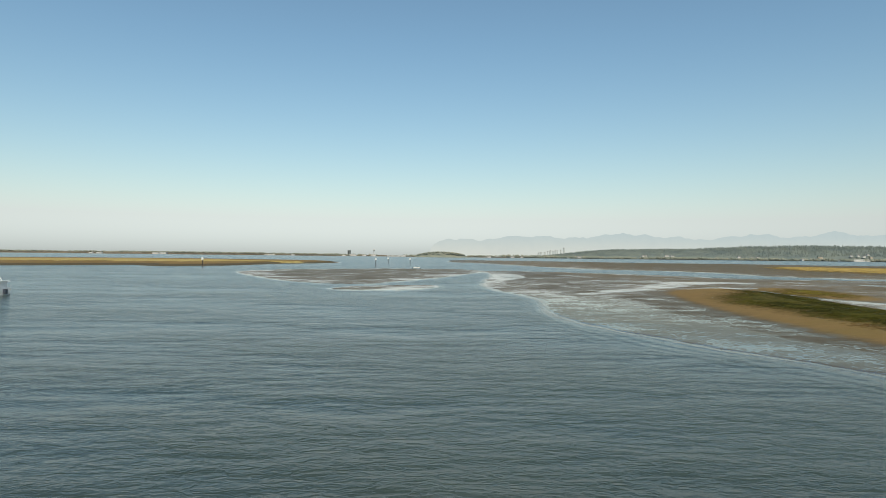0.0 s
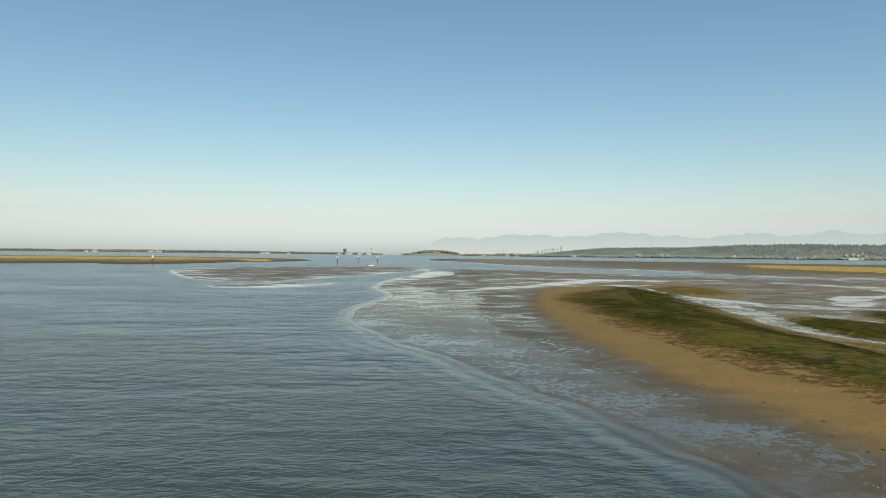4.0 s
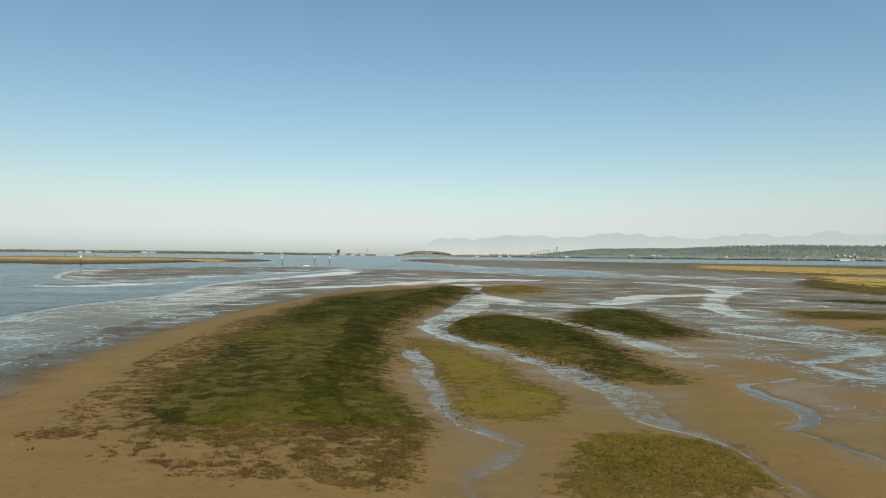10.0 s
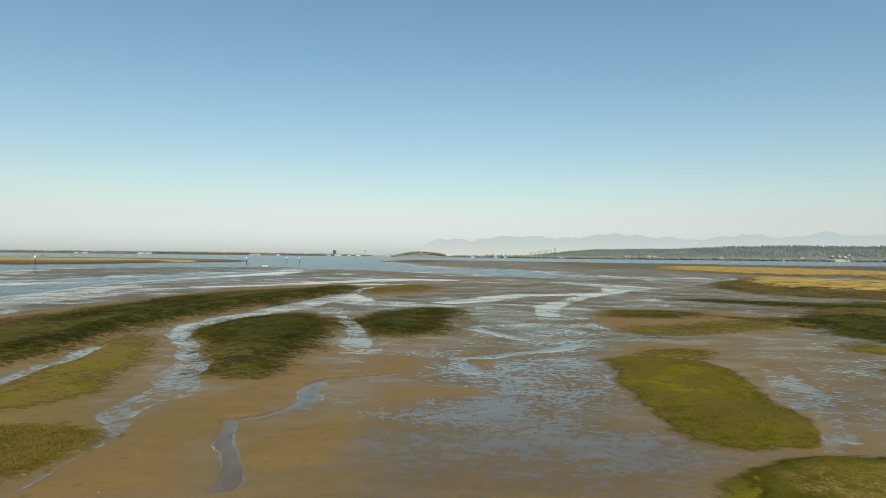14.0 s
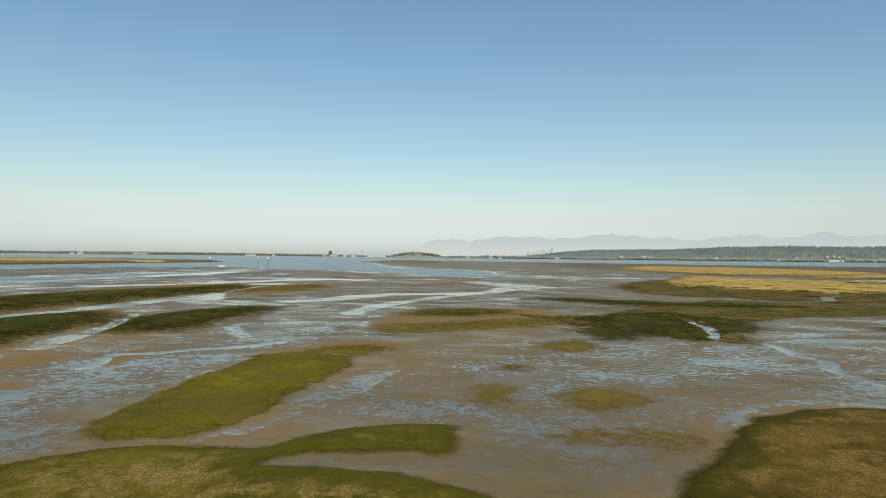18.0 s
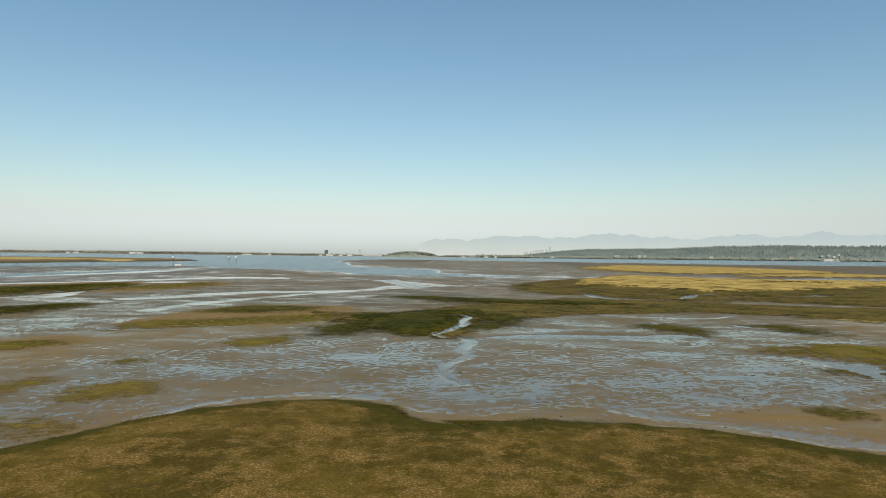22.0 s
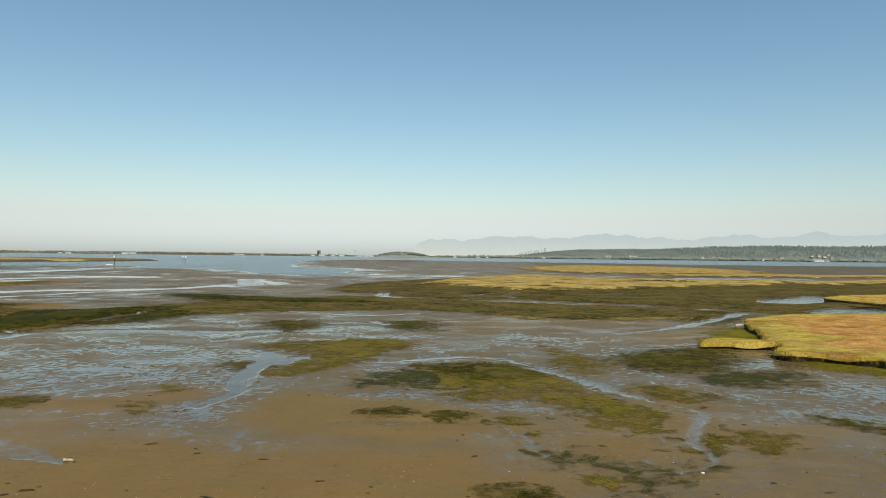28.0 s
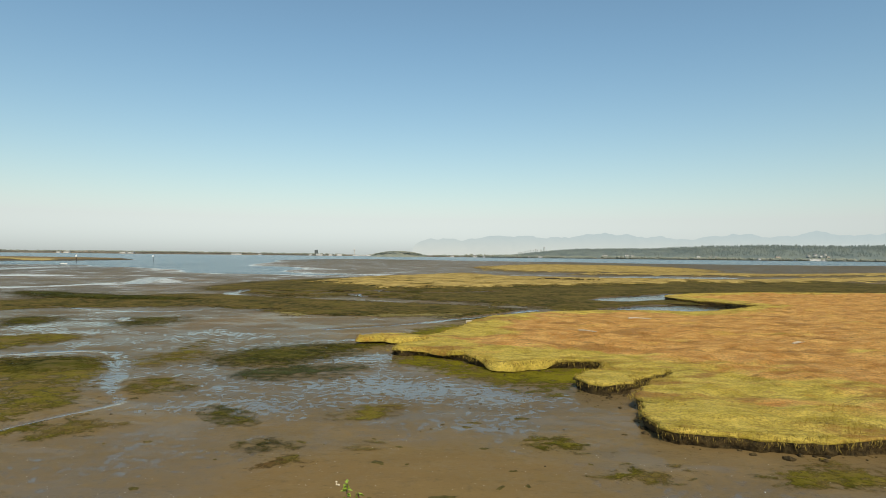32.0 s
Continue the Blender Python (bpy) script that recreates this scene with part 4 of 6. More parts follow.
def relief(x, y):
    """Height of the ground, and how sandy and how wet it is."""
    wx, wy = warped(x, y)
    k = np.clip(np.abs(y) / 40, 0.5, 12)
    land = land_at(wx, wy)
    z = np.where(land > 0, np.minimum(-0.006 + land * 0.0018, 0.020), np.maximum(land * 0.14, -1.6))
    n = (wave(x, y, 0.55, 1) * 0.35 * fade(y, 0.35) + wave(x, y, 1.3, 2) * 0.5 * fade(y, 0.9) + wave(x * 0.8, y, 3.4, 3) * 0.55 * fade(y, 2.5)
         + wave(x * 0.8, y, 9.0, 4) * 0.5 * fade(y, 6) + wave(x * 0.5, y, 26.0, 5) * 0.5 + wave(x * 0.3, y, 70.0, 6) * 0.4)
    sand = np.zeros(x.shape)
    wet = np.zeros(x.shape)
    for name, pts in WET_SHAPES.items():
        d = inside(wx, wy, ring(("wet", name), pts), 8.0)
        wet = np.maximum(wet, step(d, -4, 4) * WET_DEPTH.get(name, 1.0))
    for name, pts in DRY_SHAPES.items():
        d = inside(wx, wy, ring(("dry", name), pts), 8.0)
        wet = np.minimum(wet, 1 - step(d, -4, 4))
    out = step(y, 42, 75)
    z = z + np.where(land > -3, n * (0.012 - 0.005 * out) + 0.001 * out, n * 0.02) - 0.026 * wet * (1 - 0.55 * out)
    wet = np.maximum(wet, 1.3 * step(inside(wx, wy, ring(("wet", "sheet"), SHEET), 8.0), -2, 2))
    for name, pts in SAND_SHAPES.items():
        tall, soft = SAND_RISE.get(name, (0.07, 1.2))
        d = inside(wx, wy, ring(("sand", name), pts), 14.0)
        s = step(d, -soft, soft)
        sand = np.maximum(sand, s)
        z = np.maximum(z, -0.03 + s * (0.03 + tall * (0.55 + 0.45 * step(d, 0, 5))) + n * 0.006) * s + z * (1 - s)
    for name, pts in BAR_SHAPES.items():
        d = inside(wx, wy, ring(("bar", name), pts), 25.0)
        s = step(d, -4, 10)
        z = np.maximum(z, -0.4 + s * 1.3)
        sand = np.maximum(sand, step(d, 0, 14))
    for name, (look_of, pts) in ALGAE_SHAPES.items():
        rise, soft = WEED_RISE.get(name, (0.04, 0.8))
        d = inside(wx, wy, ring(("algae", name), pts), 8.0)
        s = step(d, -soft, soft)
        z = np.maximum(z, 0.01 * s) * s + z * (1 - s) + rise * s * (0.5 + 0.5 * step(d, 0, 2.5))
    for name, pts in MARSH_SHAPES.items():
        d = inside(wx, wy, ring(("marsh", name), pts), 12.0)
        z = z + 0.25 * step(d, -2, 3)
    for name, pts in STREAM_SHAPES.items():
        d = course(wx, wy, pts, 3.0)
        s = step(d / np.clip(k * 0.6, 0.4, 2), -0.5, 0.15)
        bed = -0.12 + n * (0.006 if name in SHOALS else 0.01)
        z = z * (1 - s) + np.minimum(z, bed + SHOALS.get(name, 0.0)) * s
        sand = sand * (1 - 0.8 * s)
    return z, sand, wet * (1 - sand)


SAND_RISE = {"spit": (0.34, 3.0), "tongue_mid": (0.22, 1.3), "creek_right": (0.16, 0.7), "hump_rim": (0.14, 1.0),
             "left_rim": (0.12, 1.2), "small_hump": (0.2, 4.0), "bar_a": (0.1, 2.0), "bar_b": (0.08, 1.2)}
WEED_RISE = {"spit_weed": (0.10, 1.5), "hump_weed": (0.10, 2.0), "hump_weed_far": (0.14, 2.5), "green_island": (0.12, 0.5),
             "wide_weed": (0.10, 0.5), "near_bed": (0.14, 0.6), "dark_patch": (0.05, 1.0), "long_bar": (0.12, 1.5),
             "marsh_bar": (0.08, 2.0), "marsh_skirt": (0.12, 3.0)}
SHOALS = {"p1": 0.085, "p2": 0.1, "p3": 0.085, "m3": 0.09, "c1": 0.105, "c2": 0.105, "c3": 0.104, "f1": 0.1, "f3": 0.1, "f4": 0.098, "f5": 0.1, "lagoon": 0.102, "s7": 0.11, "s6": 0.108, "f2": 0.097, "c7": 0.097, "s4": 0.09, "c5": 0.092, "c6": 0.092, "s3": 0.106, "s2": 0.096, "s1": 0.08, "straight": 0.07}


def field_mesh(name, xs, ys, zs, mat, attrs):
    """A sheet over a grid of rows and columns."""
    ny, nx = xs.shape
    me = bpy.data.meshes.new(name)
    me.vertices.add(nx * ny)
    me.vertices.foreach_set("co", np.stack([xs, ys, zs], -1).astype(np.float32).ravel())
    i = np.arange((ny - 1) * nx).reshape(ny - 1, nx)[:, :-1].ravel()
    quads = np.stack([i, i + 1, i + nx + 1, i + nx], 1).astype(np.int32)
    me.loops.add(quads.size)
    me.loops.foreach_set("vertex_index", quads.ravel())
    me.polygons.add(len(quads))
    me.polygons.foreach_set("loop_start", np.arange(0, quads.size, 4, dtype=np.int32))
    me.update(calc_edges=True)
    me.polygons.foreach_set("use_smooth", np.ones(len(quads), bool))
    for key, values in attrs.items():
        a = me.attributes.new(key, "FLOAT", "POINT")
        a.data.foreach_set("value", values.astype(np.float32).ravel())
    me.materials.append(mat)
    return new(name, me)


def reach(rows, cols, x0=3.0, x1=145.0):
    """Columns spread wider the farther off the row lies."""
    y = rows[:, None] * np.ones((1, cols))
    spread = np.abs(rows)[:, None] * 0.78 + 12
    s = np.linspace(0, 1, cols)[None]
    return (x0 - spread) * (1 - s) + (x1 + spread) * s, y


near_rows = 8.5 * np.exp(np.arange(0, math.log(60 / 8.5), 0.0072))
far_rows = 60 * np.exp(np.arange(0.0072, math.log(4900 / 60), 0.0135))
rows = np.concatenate([[-300, -120, -50, -20, -8, 0, 4, 7], near_rows, far_rows, [4900]])
gx, gy = reach(rows, 1400)
gz, g_sand, g_wet = (a.reshape(gx.shape) for a in relief(gx.ravel(), gy.ravel()))
ground = field_mesh("ground", gx, gy, gz, MUD, {"sand": g_sand, "wet": g_wet})
tagged(ground, "grey-brown tidal mudflat with rippled sand bars and shallow pools", "mudflat", kind="structure")
wx_, wy_ = gx[::3, ::3], gy[::3, ::3]
w_shore = -land_at(*warped(wx_.ravel(), wy_.ravel())).reshape(wx_.shape)
water = field_mesh("water", wx_, wy_, np.full(wx_.shape, -0.03), WATER, {"deep": np.clip(-0.03 - gz[::3, ::3], 0, 2), "shore": w_shore})
water.visible_shadow = False
tagged(water, "calm grey-green tidal river water, wind-rippled, among the mudflats", "water", kind="structure")


# ---- algae beds ----
WEED_WORDS = {"stubble": "tan and olive marsh stubble on a low bank", "dark": "dark green algae bed on the damp sand", "olive": "sparse olive algae patch on the mud",
              "green": "bright yellow-green algae mound on the mudflat", "brown": "brownish green seaweed fringe with bare sandy gaps",
              "bed": "brown and olive seaweed bed with a dark green rim", "marsh": "dark olive saltmarsh weed with brown patches",
              "sparse": "thin olive algae with sandy gaps on the flat", "deep": "very dark green algae along the edge of the spit", "mixed": "green and tan seaweed bed on the mudflat", "lime": "yellow-green algae fringe at the foot of the turf bank", "teal": "thin blue-green weed film in shallow water"}


def link_faces(name, co, quads, mat, attrs=None):
    """A mesh object from points and four-cornered faces, with the unused points left out."""
    used, flat = np.unique(quads, return_inverse=True)
    flat = flat.ravel().astype(np.int32)
    me = bpy.data.meshes.new(name)
    me.vertices.add(len(used))
    me.vertices.foreach_set("co", co[used].astype(np.float32).ravel())
    me.loops.add(len(flat))
    me.loops.foreach_set("vertex_index", flat)
    me.polygons.add(len(quads))
    side = quads.shape[1]
    me.polygons.foreach_set("loop_start", np.arange(0, side * len(quads), side, dtype=np.int32))
    me.update(calc_edges=True)
    me.polygons.foreach_set("use_smooth", np.ones(len(quads), bool))
    for key, values in (attrs or {}).items():
        a = me.attributes.new(key, "FLOAT", "POINT")
        a.data.foreach_set("value", values[used].astype(np.float32))
    me.materials.append(mat)
    return new(name, me)


def mat_bed(name, points, mat, thick, grain=0.09, hang=2.2, lift=0.008):
    """A mat of weed that follows the ground and thins out towards its edge."""
    r = rounded(points)
    pad = 2.2 * np.clip(r[:, 1].mean() / 40, 0.6, 8)
    lo, hi = r.min(0) - pad, r.max(0) + pad
    lo[1] = max(lo[1], 7.0)
    ys = [lo[1]]
    while ys[-1] < hi[1]:
        ys.append(ys[-1] + max(grain, ys[-1] * 0.006))
    dx = max(grain, 0.0035 * (lo[1] + hi[1]) / 2)
    x, y = np.meshgrid(np.arange(lo[0], hi[0] + dx, dx), np.array(ys))
    ny, nx = x.shape
    x, y = x.ravel(), y.ravel()
    wx, wy = warped(x, y)
    k = np.clip(y / 40, 0.6, 8)
    cover = inside(wx, wy, r, 6.0) / k
    z, _, _ = relief(x, y)
    lump = wave(x, y, 0.35, 34) * 0.6 + wave(x, y, 0.16, 35) * 0.4
    top = z + lift + thick * step(cover, 0, 0.7) * (0.55 + 0.45 * lump * fade(y, 0.25))
    hang = min(hang, 0.7 + 0.35 * (r.max(0) - r.min(0)).min())
    cover = np.minimum(cover, (z + 0.02) * 30 - 1)
    keep = (cover > -hang) & (z > -0.05)
    i = np.arange((ny - 1) * nx).reshape(ny - 1, nx)[:, :-1].ravel()
    quads = np.stack([i, i + 1, i + nx + 1, i + nx], 1)
    return link_faces(name, np.stack([x, y, top], -1), quads[keep[quads].all(1)], mat, {"cover": cover})


for order, (key, (look_of, pts)) in enumerate(ALGAE_SHAPES.items()):
    fine_bed = look_of in ("bed", "mixed")
    bed = mat_bed("algae_bed", pts, WEED[look_of], 0.07 if fine_bed else 0.03 if look_of == "deep" else 0.03 if look_of in ("dark", "green", "marsh") else 0.006, 0.06 if fine_bed else 0.09, lift=0.004 + 0.0022 * (order % 7) + 0.0003 * (order // 7) + (0.014 if look_of == "deep" else 0.0))
    tagged(bed, WEED_WORDS[look_of], "algae", "algae beds")
for key, pts in MARSH_SHAPES.items():
    bed = mat_bed("marsh_grass_bed", pts, PALE_GOLD if key == "bar_gold" else GOLD, 0.22, 0.12, 1.0)
    tagged(bed, "golden yellow saltmarsh grass on a low bank", "marsh grass", "marsh grass beds")


def part(name, bm, mat, parent, label=""):
    me = bpy.data.meshes.new(name)
    bm.to_mesh(me)
    bm.free()
    me.materials.append(mat)
    ob = new(name, me)
    ob.parent = parent
    if label:
        tagged(ob, label)
    return ob


# ---- turf island ----
def turf_material(name):
    """Saltmarsh turf: yellow-green near the bank, orange-gold further in."""
    m = material(name, rough=0.8, spec=0.15)
    w = Web(m)
    p = w.place()
    flat = w.scaled(p, (0.6, 1.0, 0.0))
    lush = w.attr("lush")
    big, mid, fine = w.noise(flat, 0.20, 6, 0.65), w.noise(flat, 1.1, 5, 0.65), w.noise(p, 9.0, 4, 0.7)
    gold = w.mix(w.ramp(mid, 0.32, 0.68), (0.58, 0.260, 0.060), (0.88, 0.50, 0.150))
    green = w.mix(w.ramp(mid, 0.32, 0.68), (0.47, 0.345, 0.045), (0.82, 0.61, 0.125))
    f = w.ramp(w.calc("ADD", lush, w.calc("ADD", w.calc("MULTIPLY", w.calc("SUBTRACT", big, 0.5), 3.4),
                                          w.calc("MULTIPLY", w.calc("SUBTRACT", mid, 0.5), 0.7))), 0.3, 0.75)
    col = w.mix(f, gold, green)
    clump = w.noise(flat, 0.38, 7, 0.7)
    col = w.mix(w.ramp(clump, 0.52, 0.62, 0.0, 0.8), col, (0.40, 0.185, 0.045))
    col = w.mix(w.ramp(w.noise(flat, 1.5, 8, 0.76), 0.55, 0.66, 0.0, 0.75), col, (0.13, 0.075, 0.018))
    col = w.mix(w.ramp(clump, 0.44, 0.34, 0.0, 0.6), col, (0.74, 0.46, 0.09))
    col = w.mix(w.ramp(fine, 0.35, 0.58, 0.5, 0.0), col, (0.20, 0.125, 0.03))
    geo = w.tree.nodes.new("ShaderNodeNewGeometry")
    col = w.mix(w.ramp(geo.outputs["Random Per Island"], 0.0, 0.5, 0.25, 0.0), col, (0.36, 0.20, 0.03))
    col = w.mix(w.ramp(geo.outputs["Random Per Island"], 0.75, 1.0, 0.0, 0.3), col, (0.72, 0.48, 0.12))
    w.put(w.bsdf.inputs["Base Color"], col)
    w.put(w.bsdf.inputs["Normal"], w.bump(w.calc("ADD", fine, mid), 0.9, 0.15))
    return m


def bank_material():
    m = material("rooty_mud_bank", rough=0.85, spec=0.2)
    w = Web(m)
    p = w.place()
    lumps = w.noise(p, 5.0, 6, 0.7)
    col = w.mix(w.ramp(lumps, 0.35, 0.65), (0.026, 0.019, 0.009), (0.13, 0.088, 0.036))
    w.put(w.bsdf.inputs["Base Color"], col)
    w.put(w.bsdf.inputs["Normal"], w.bump(lumps, 1.0, 0.15))
    return m


TURF, BANK = turf_material("saltmarsh_turf"), bank_material()
TURF_TOP = 0.46


def turf_island(points):
    ring_ = rounded(points, 6)
    # even steps along the outline
    legs = np.hypot(*(np.roll(ring_, -1, 0) - ring_).T)
    out = []
    for a, b, l in zip(ring_, np.roll(ring_, -1, 0), legs):
        n = max(1, int(l / max(0.10, 0.0035 * a[1])))
        out += [a + (b - a) * s / n for s in range(n)]
    q = np.array(out)
    q = np.stack([q[:, 0] + 0.20 * wave(q[:, 0], q[:, 1], 1.1, 41) + 0.12 * wave(q[:, 0], q[:, 1], 0.4, 42),
                  q[:, 1] + 0.20 * wave(q[:, 0], q[:, 1], 1.1, 43) + 0.12 * wave(q[:, 0], q[:, 1], 0.4, 44)], 1)
    tang = np.roll(q, -1, 0) - np.roll(q, 1, 0)
    inward = np.stack([-tang[:, 1], tang[:, 0]], 1) / (np.hypot(*tang.T)[:, None] + 1e-9)
    if np.sum(q[:, 0] * np.roll(q[:, 1], -1) - q[:, 1] * np.roll(q[:, 0], -1)) < 0:
        inward = -inward
    rough = wave(q[:, 0], q[:, 1], 0.35, 45)
    bumpy = wave(q[:, 0], q[:, 1], 1.4, 46)
    thing = new("turf_island")
    tagged(thing, "raised saltmarsh turf island with golden grass and a muddy undercut bank", "marsh island")

    def band(name, rows_, mat):
        n = len(q)
        co = np.concatenate([np.column_stack([q + inward * inset[:, None], z]) for inset, z in rows_])
        quads = []
        i = np.arange(n)
        for k in range(len(rows_) - 1):
            quads.append(np.stack([k * n + i, k * n + (i + 1) % n, (k + 1) * n + (i + 1) % n, (k + 1) * n + i], 1))
        ob = link_faces(name, co, np.concatenate(quads), mat, {"lush": np.ones(len(co))})
        ob.parent = thing
        return ob

    one = np.ones(len(q))
    top = TURF_TOP + 0.05 * bumpy
    # in most places the turf has slumped and drapes over the bank
    drape = step(wave(q[:, 0], q[:, 1], 3.2, 50), -0.35, 0.15) * step(q[:, 0], 150.5, 148.0)
    hem = 0.10 + 0.24 * drape + 0.04 * rough * drape
    spread = 0.16 * drape
    band("bank", [(0.12 * one + 0.1 * rough - 0.12 * bumpy, -0.06 * one), (0.10 + 0.10 * rough, 0.10 + 0.03 * rough), (0.05 + 0.08 * rough - 0.6 * spread, np.minimum(0.24 + 0.03 * rough, top - hem - 0.02)),
                  (0.02 + 0.05 * rough - spread, top - hem)], BANK)
    band("turf_edge", [(0.02 + 0.05 * rough - spread, top - hem), (-0.02 + 0.05 * rough - 0.7 * spread, top - 0.05 - 0.55 * (hem - 0.10)), (0.08 * one, TURF_TOP + 0.015 * bumpy), (0.5 * one, TURF_TOP - 0.002 * one), (0.9 * one, TURF_TOP - 0.10 * one)], TURF)
    lo, hi = q.min(0), q.max(0)
    ys = [lo[1]]
    while ys[-1] < hi[1]:
        ys.append(ys[-1] + max(0.12, ys[-1] * 0.007))
    x, y = np.meshgrid(np.arange(lo[0], hi[0], 0.25), np.array(ys))
    ny, nx = x.shape
    x, y = x.ravel(), y.ravel()
    d = inside(x, y, q[::2], 5.0)
    z = TURF_TOP + 0.004 + (0.11 * wave(x, y, 2.2, 47) + 0.08 * wave(x, y, 0.7, 48) + 0.08 * wave(x, y, 6.0, 49)) * step(d, 0.3, 2.0)
    i = np.arange((ny - 1) * nx).reshape(ny - 1, nx)[:, :-1].ravel()
    quads = np.stack([i, i + 1, i + nx + 1, i + nx], 1)
    quads = quads[(d[quads] > 0.25).all(1)]
    lush = np.clip(1.15 - d / (4.2 + 4.0 * step(y, 34, 24)), 0, 1)
    ob = link_faces("turf_top", np.column_stack([x, y, z]), quads, TURF, {"lush": lush})
    ob.parent = thing
    return q


def blades(name, x, y, z, tall, lean, wide, mat, lush):
    """Grass: one bent, tapered blade of three triangles at each place."""
    n = len(x)
    ang = np.random.rand(n) * 2 * np.pi
    dx, dy = np.cos(ang), np.sin(ang)
    tip = lean * tall
    tw = np.random.rand(n) * 2 * np.pi
    sx, sy = np.cos(tw) * wide / 2, np.sin(tw) * wide / 2
    base = np.column_stack([x, y, z])
    side = np.column_stack([sx, sy, 0 * sx])
    bend = np.column_stack([dx * tip * 0.35, dy * tip * 0.35, tall * 0.6])
    end = np.column_stack([dx * tip, dy * tip, tall * (1 - 0.35 * lean)])
    co = np.stack([base - side, base + side, base + bend + side * 0.7, base + bend - side * 0.7, base + end], 1).reshape(-1, 3)
    i = np.arange(n) * 5
    tris = np.concatenate([np.stack([i, i + 1, i + 2], 1), np.stack([i, i + 2, i + 3], 1), np.stack([i + 3, i + 2, i + 4], 1)])
    return link_faces(name, co, tris, mat, {"lush": np.repeat(lush, 5)})


for key, pts in TURF_SHAPES.items():
    turf_ring = turf_island(pts)
TURF_MAIN = turf_ring


def sow(x0, x1, y0, y1, count, tall, wide, rim=False):
    x, y = np.random.uniform(x0, x1, count), np.random.uniform(y0, y1, count)
    d = inside(x, y, TURF_MAIN[::2], 4.0)
    ok = (d > -0.02) & (d < 0.5) if rim else d > 0.05
    x, y, d = x[ok], y[ok], d[ok]
    n = len(x)
    clump = 0.6 + 0.6 * wave(x, y, 0.55, 71) + 0.35 * wave(x, y, 2.0, 72)
    lush = np.clip(1.15 - d / (4.2 + 4.0 * step(y, 34, 24)), 0, 1)
    return x, y, TURF_TOP - 0.03 + (0.11 * wave(x, y, 2.2, 47) + 0.08 * wave(x, y, 0.7, 48) + 0.08 * wave(x, y, 6.0, 49)) * step(d, 0.3, 2.0), tall * np.clip(clump, 0.35, 1.4) * np.random.uniform(0.6, 1.2, n), np.random.uniform(0.3, 1.0, n), np.full(n, wide), lush


sown = [sow(140, 175, 16, 30, 100000, 0.13, 0.014), sow(140, 180, 16, 48, 70000, 0.12, 0.015, True), sow(140, 185, 30, 50, 70000, 0.13, 0.022),
        sow(145, 215, 50, 75, 26000, 0.16, 0.05), sow(150, 235, 75, 98, 14000, 0.18, 0.09)]
x, y, z, tall, lean, wide, lush = (np.concatenate(c) for c in zip(*sown))
grass = blades("marsh_grass", x, y, z, tall, lean, wide, TURF, lush)
# grass that hangs over the rim of the bank
pick = np.nonzero(TURF_MAIN[:, 1] < 75)[0]
pick = np.repeat(pick, 12)
x = TURF_MAIN[pick, 0] + np.random.normal(0, 0.06, len(pick))
y = TURF_MAIN[pick, 1] + np.random.normal(0, 0.06, len(pick))
n = len(pick)
DEAD_GRASS = material("dead_hanging_grass", (0.30, 0.21, 0.055), 0.85, spec=0.1)
web = Web(DEAD_GRASS)
web.put(web.bsdf.inputs["Base Color"], web.mix(web.ramp(web.noise(web.place(), 7.0, 5, 0.7), 0.38, 0.62), (0.15, 0.105, 0.025), (0.50, 0.36, 0.08)))
fringe = blades("hanging_grass", x, y, TURF_TOP - 0.03 + np.random.uniform(-0.22, 0.03, n) * np.random.rand(n) + 0 * x, np.where(np.random.rand(n) < 0.65, np.random.uniform(-0.24, -0.06, n), np.random.uniform(0.05, 0.15, n)), np.random.uniform(0.1, 0.9, n),
                np.clip(0.0007 * y, 0.010, 0.035), DEAD_GRASS, 0.4 + 0 * x)
tagged(fringe, "straw-coloured grass hanging over the muddy bank", "grass", kind="stuff")
tagged(grass, "dense golden and yellow-green saltmarsh grass blades", "grass", kind="stuff")

# ---- short weed standing on the near beds ----
def sow_weed(points, count, tall, wide, near, far):
    ring_ = rounded(points)
    lo, hi = ring_.min(0), ring_.max(0)
    x, y = np.random.uniform(lo[0], hi[0], count), np.random.uniform(max(lo[1], near), min(hi[1], far), count)
    wx, wy = warped(x, y)
    d = inside(wx, wy, ring_, 3.0)
    ok = d + 0.6 * wave(x, y, 0.8, 81) + 0.5 * wave(x, y, 0.25, 82) > 0.1
    x, y, d = x[ok], y[ok], d[ok]
    n = len(x)
    return x, y, relief(x, y)[0] + 0.02, tall * np.random.uniform(0.5, 1.3, n), np.random.uniform(0.6, 1.3, n), np.full(n, wide), d


for key, count, near, far in (("near_bed", 70000, 10.5, 24), ("wide_weed", 26000, 11.5, 21), ("spit_fringe", 16000, 13.5, 24), ("near_weed", 14000, 12, 19), ("green_island", 16000, 17, 33)):
    look_of, pts = ALGAE_SHAPES[key]
    x, y, z, tall, lean, wide, d = sow_weed(pts, count, 0.05, 0.022, near, far)
    tuft = blades("seaweed_fronds", x, y, z, tall, lean, wide, WEED[look_of], d)
    tuft.data.attributes["lush"].name = "cover"
    tagged(tuft, "short matted fronds standing on the algae bed", "seaweed", kind="stuff")

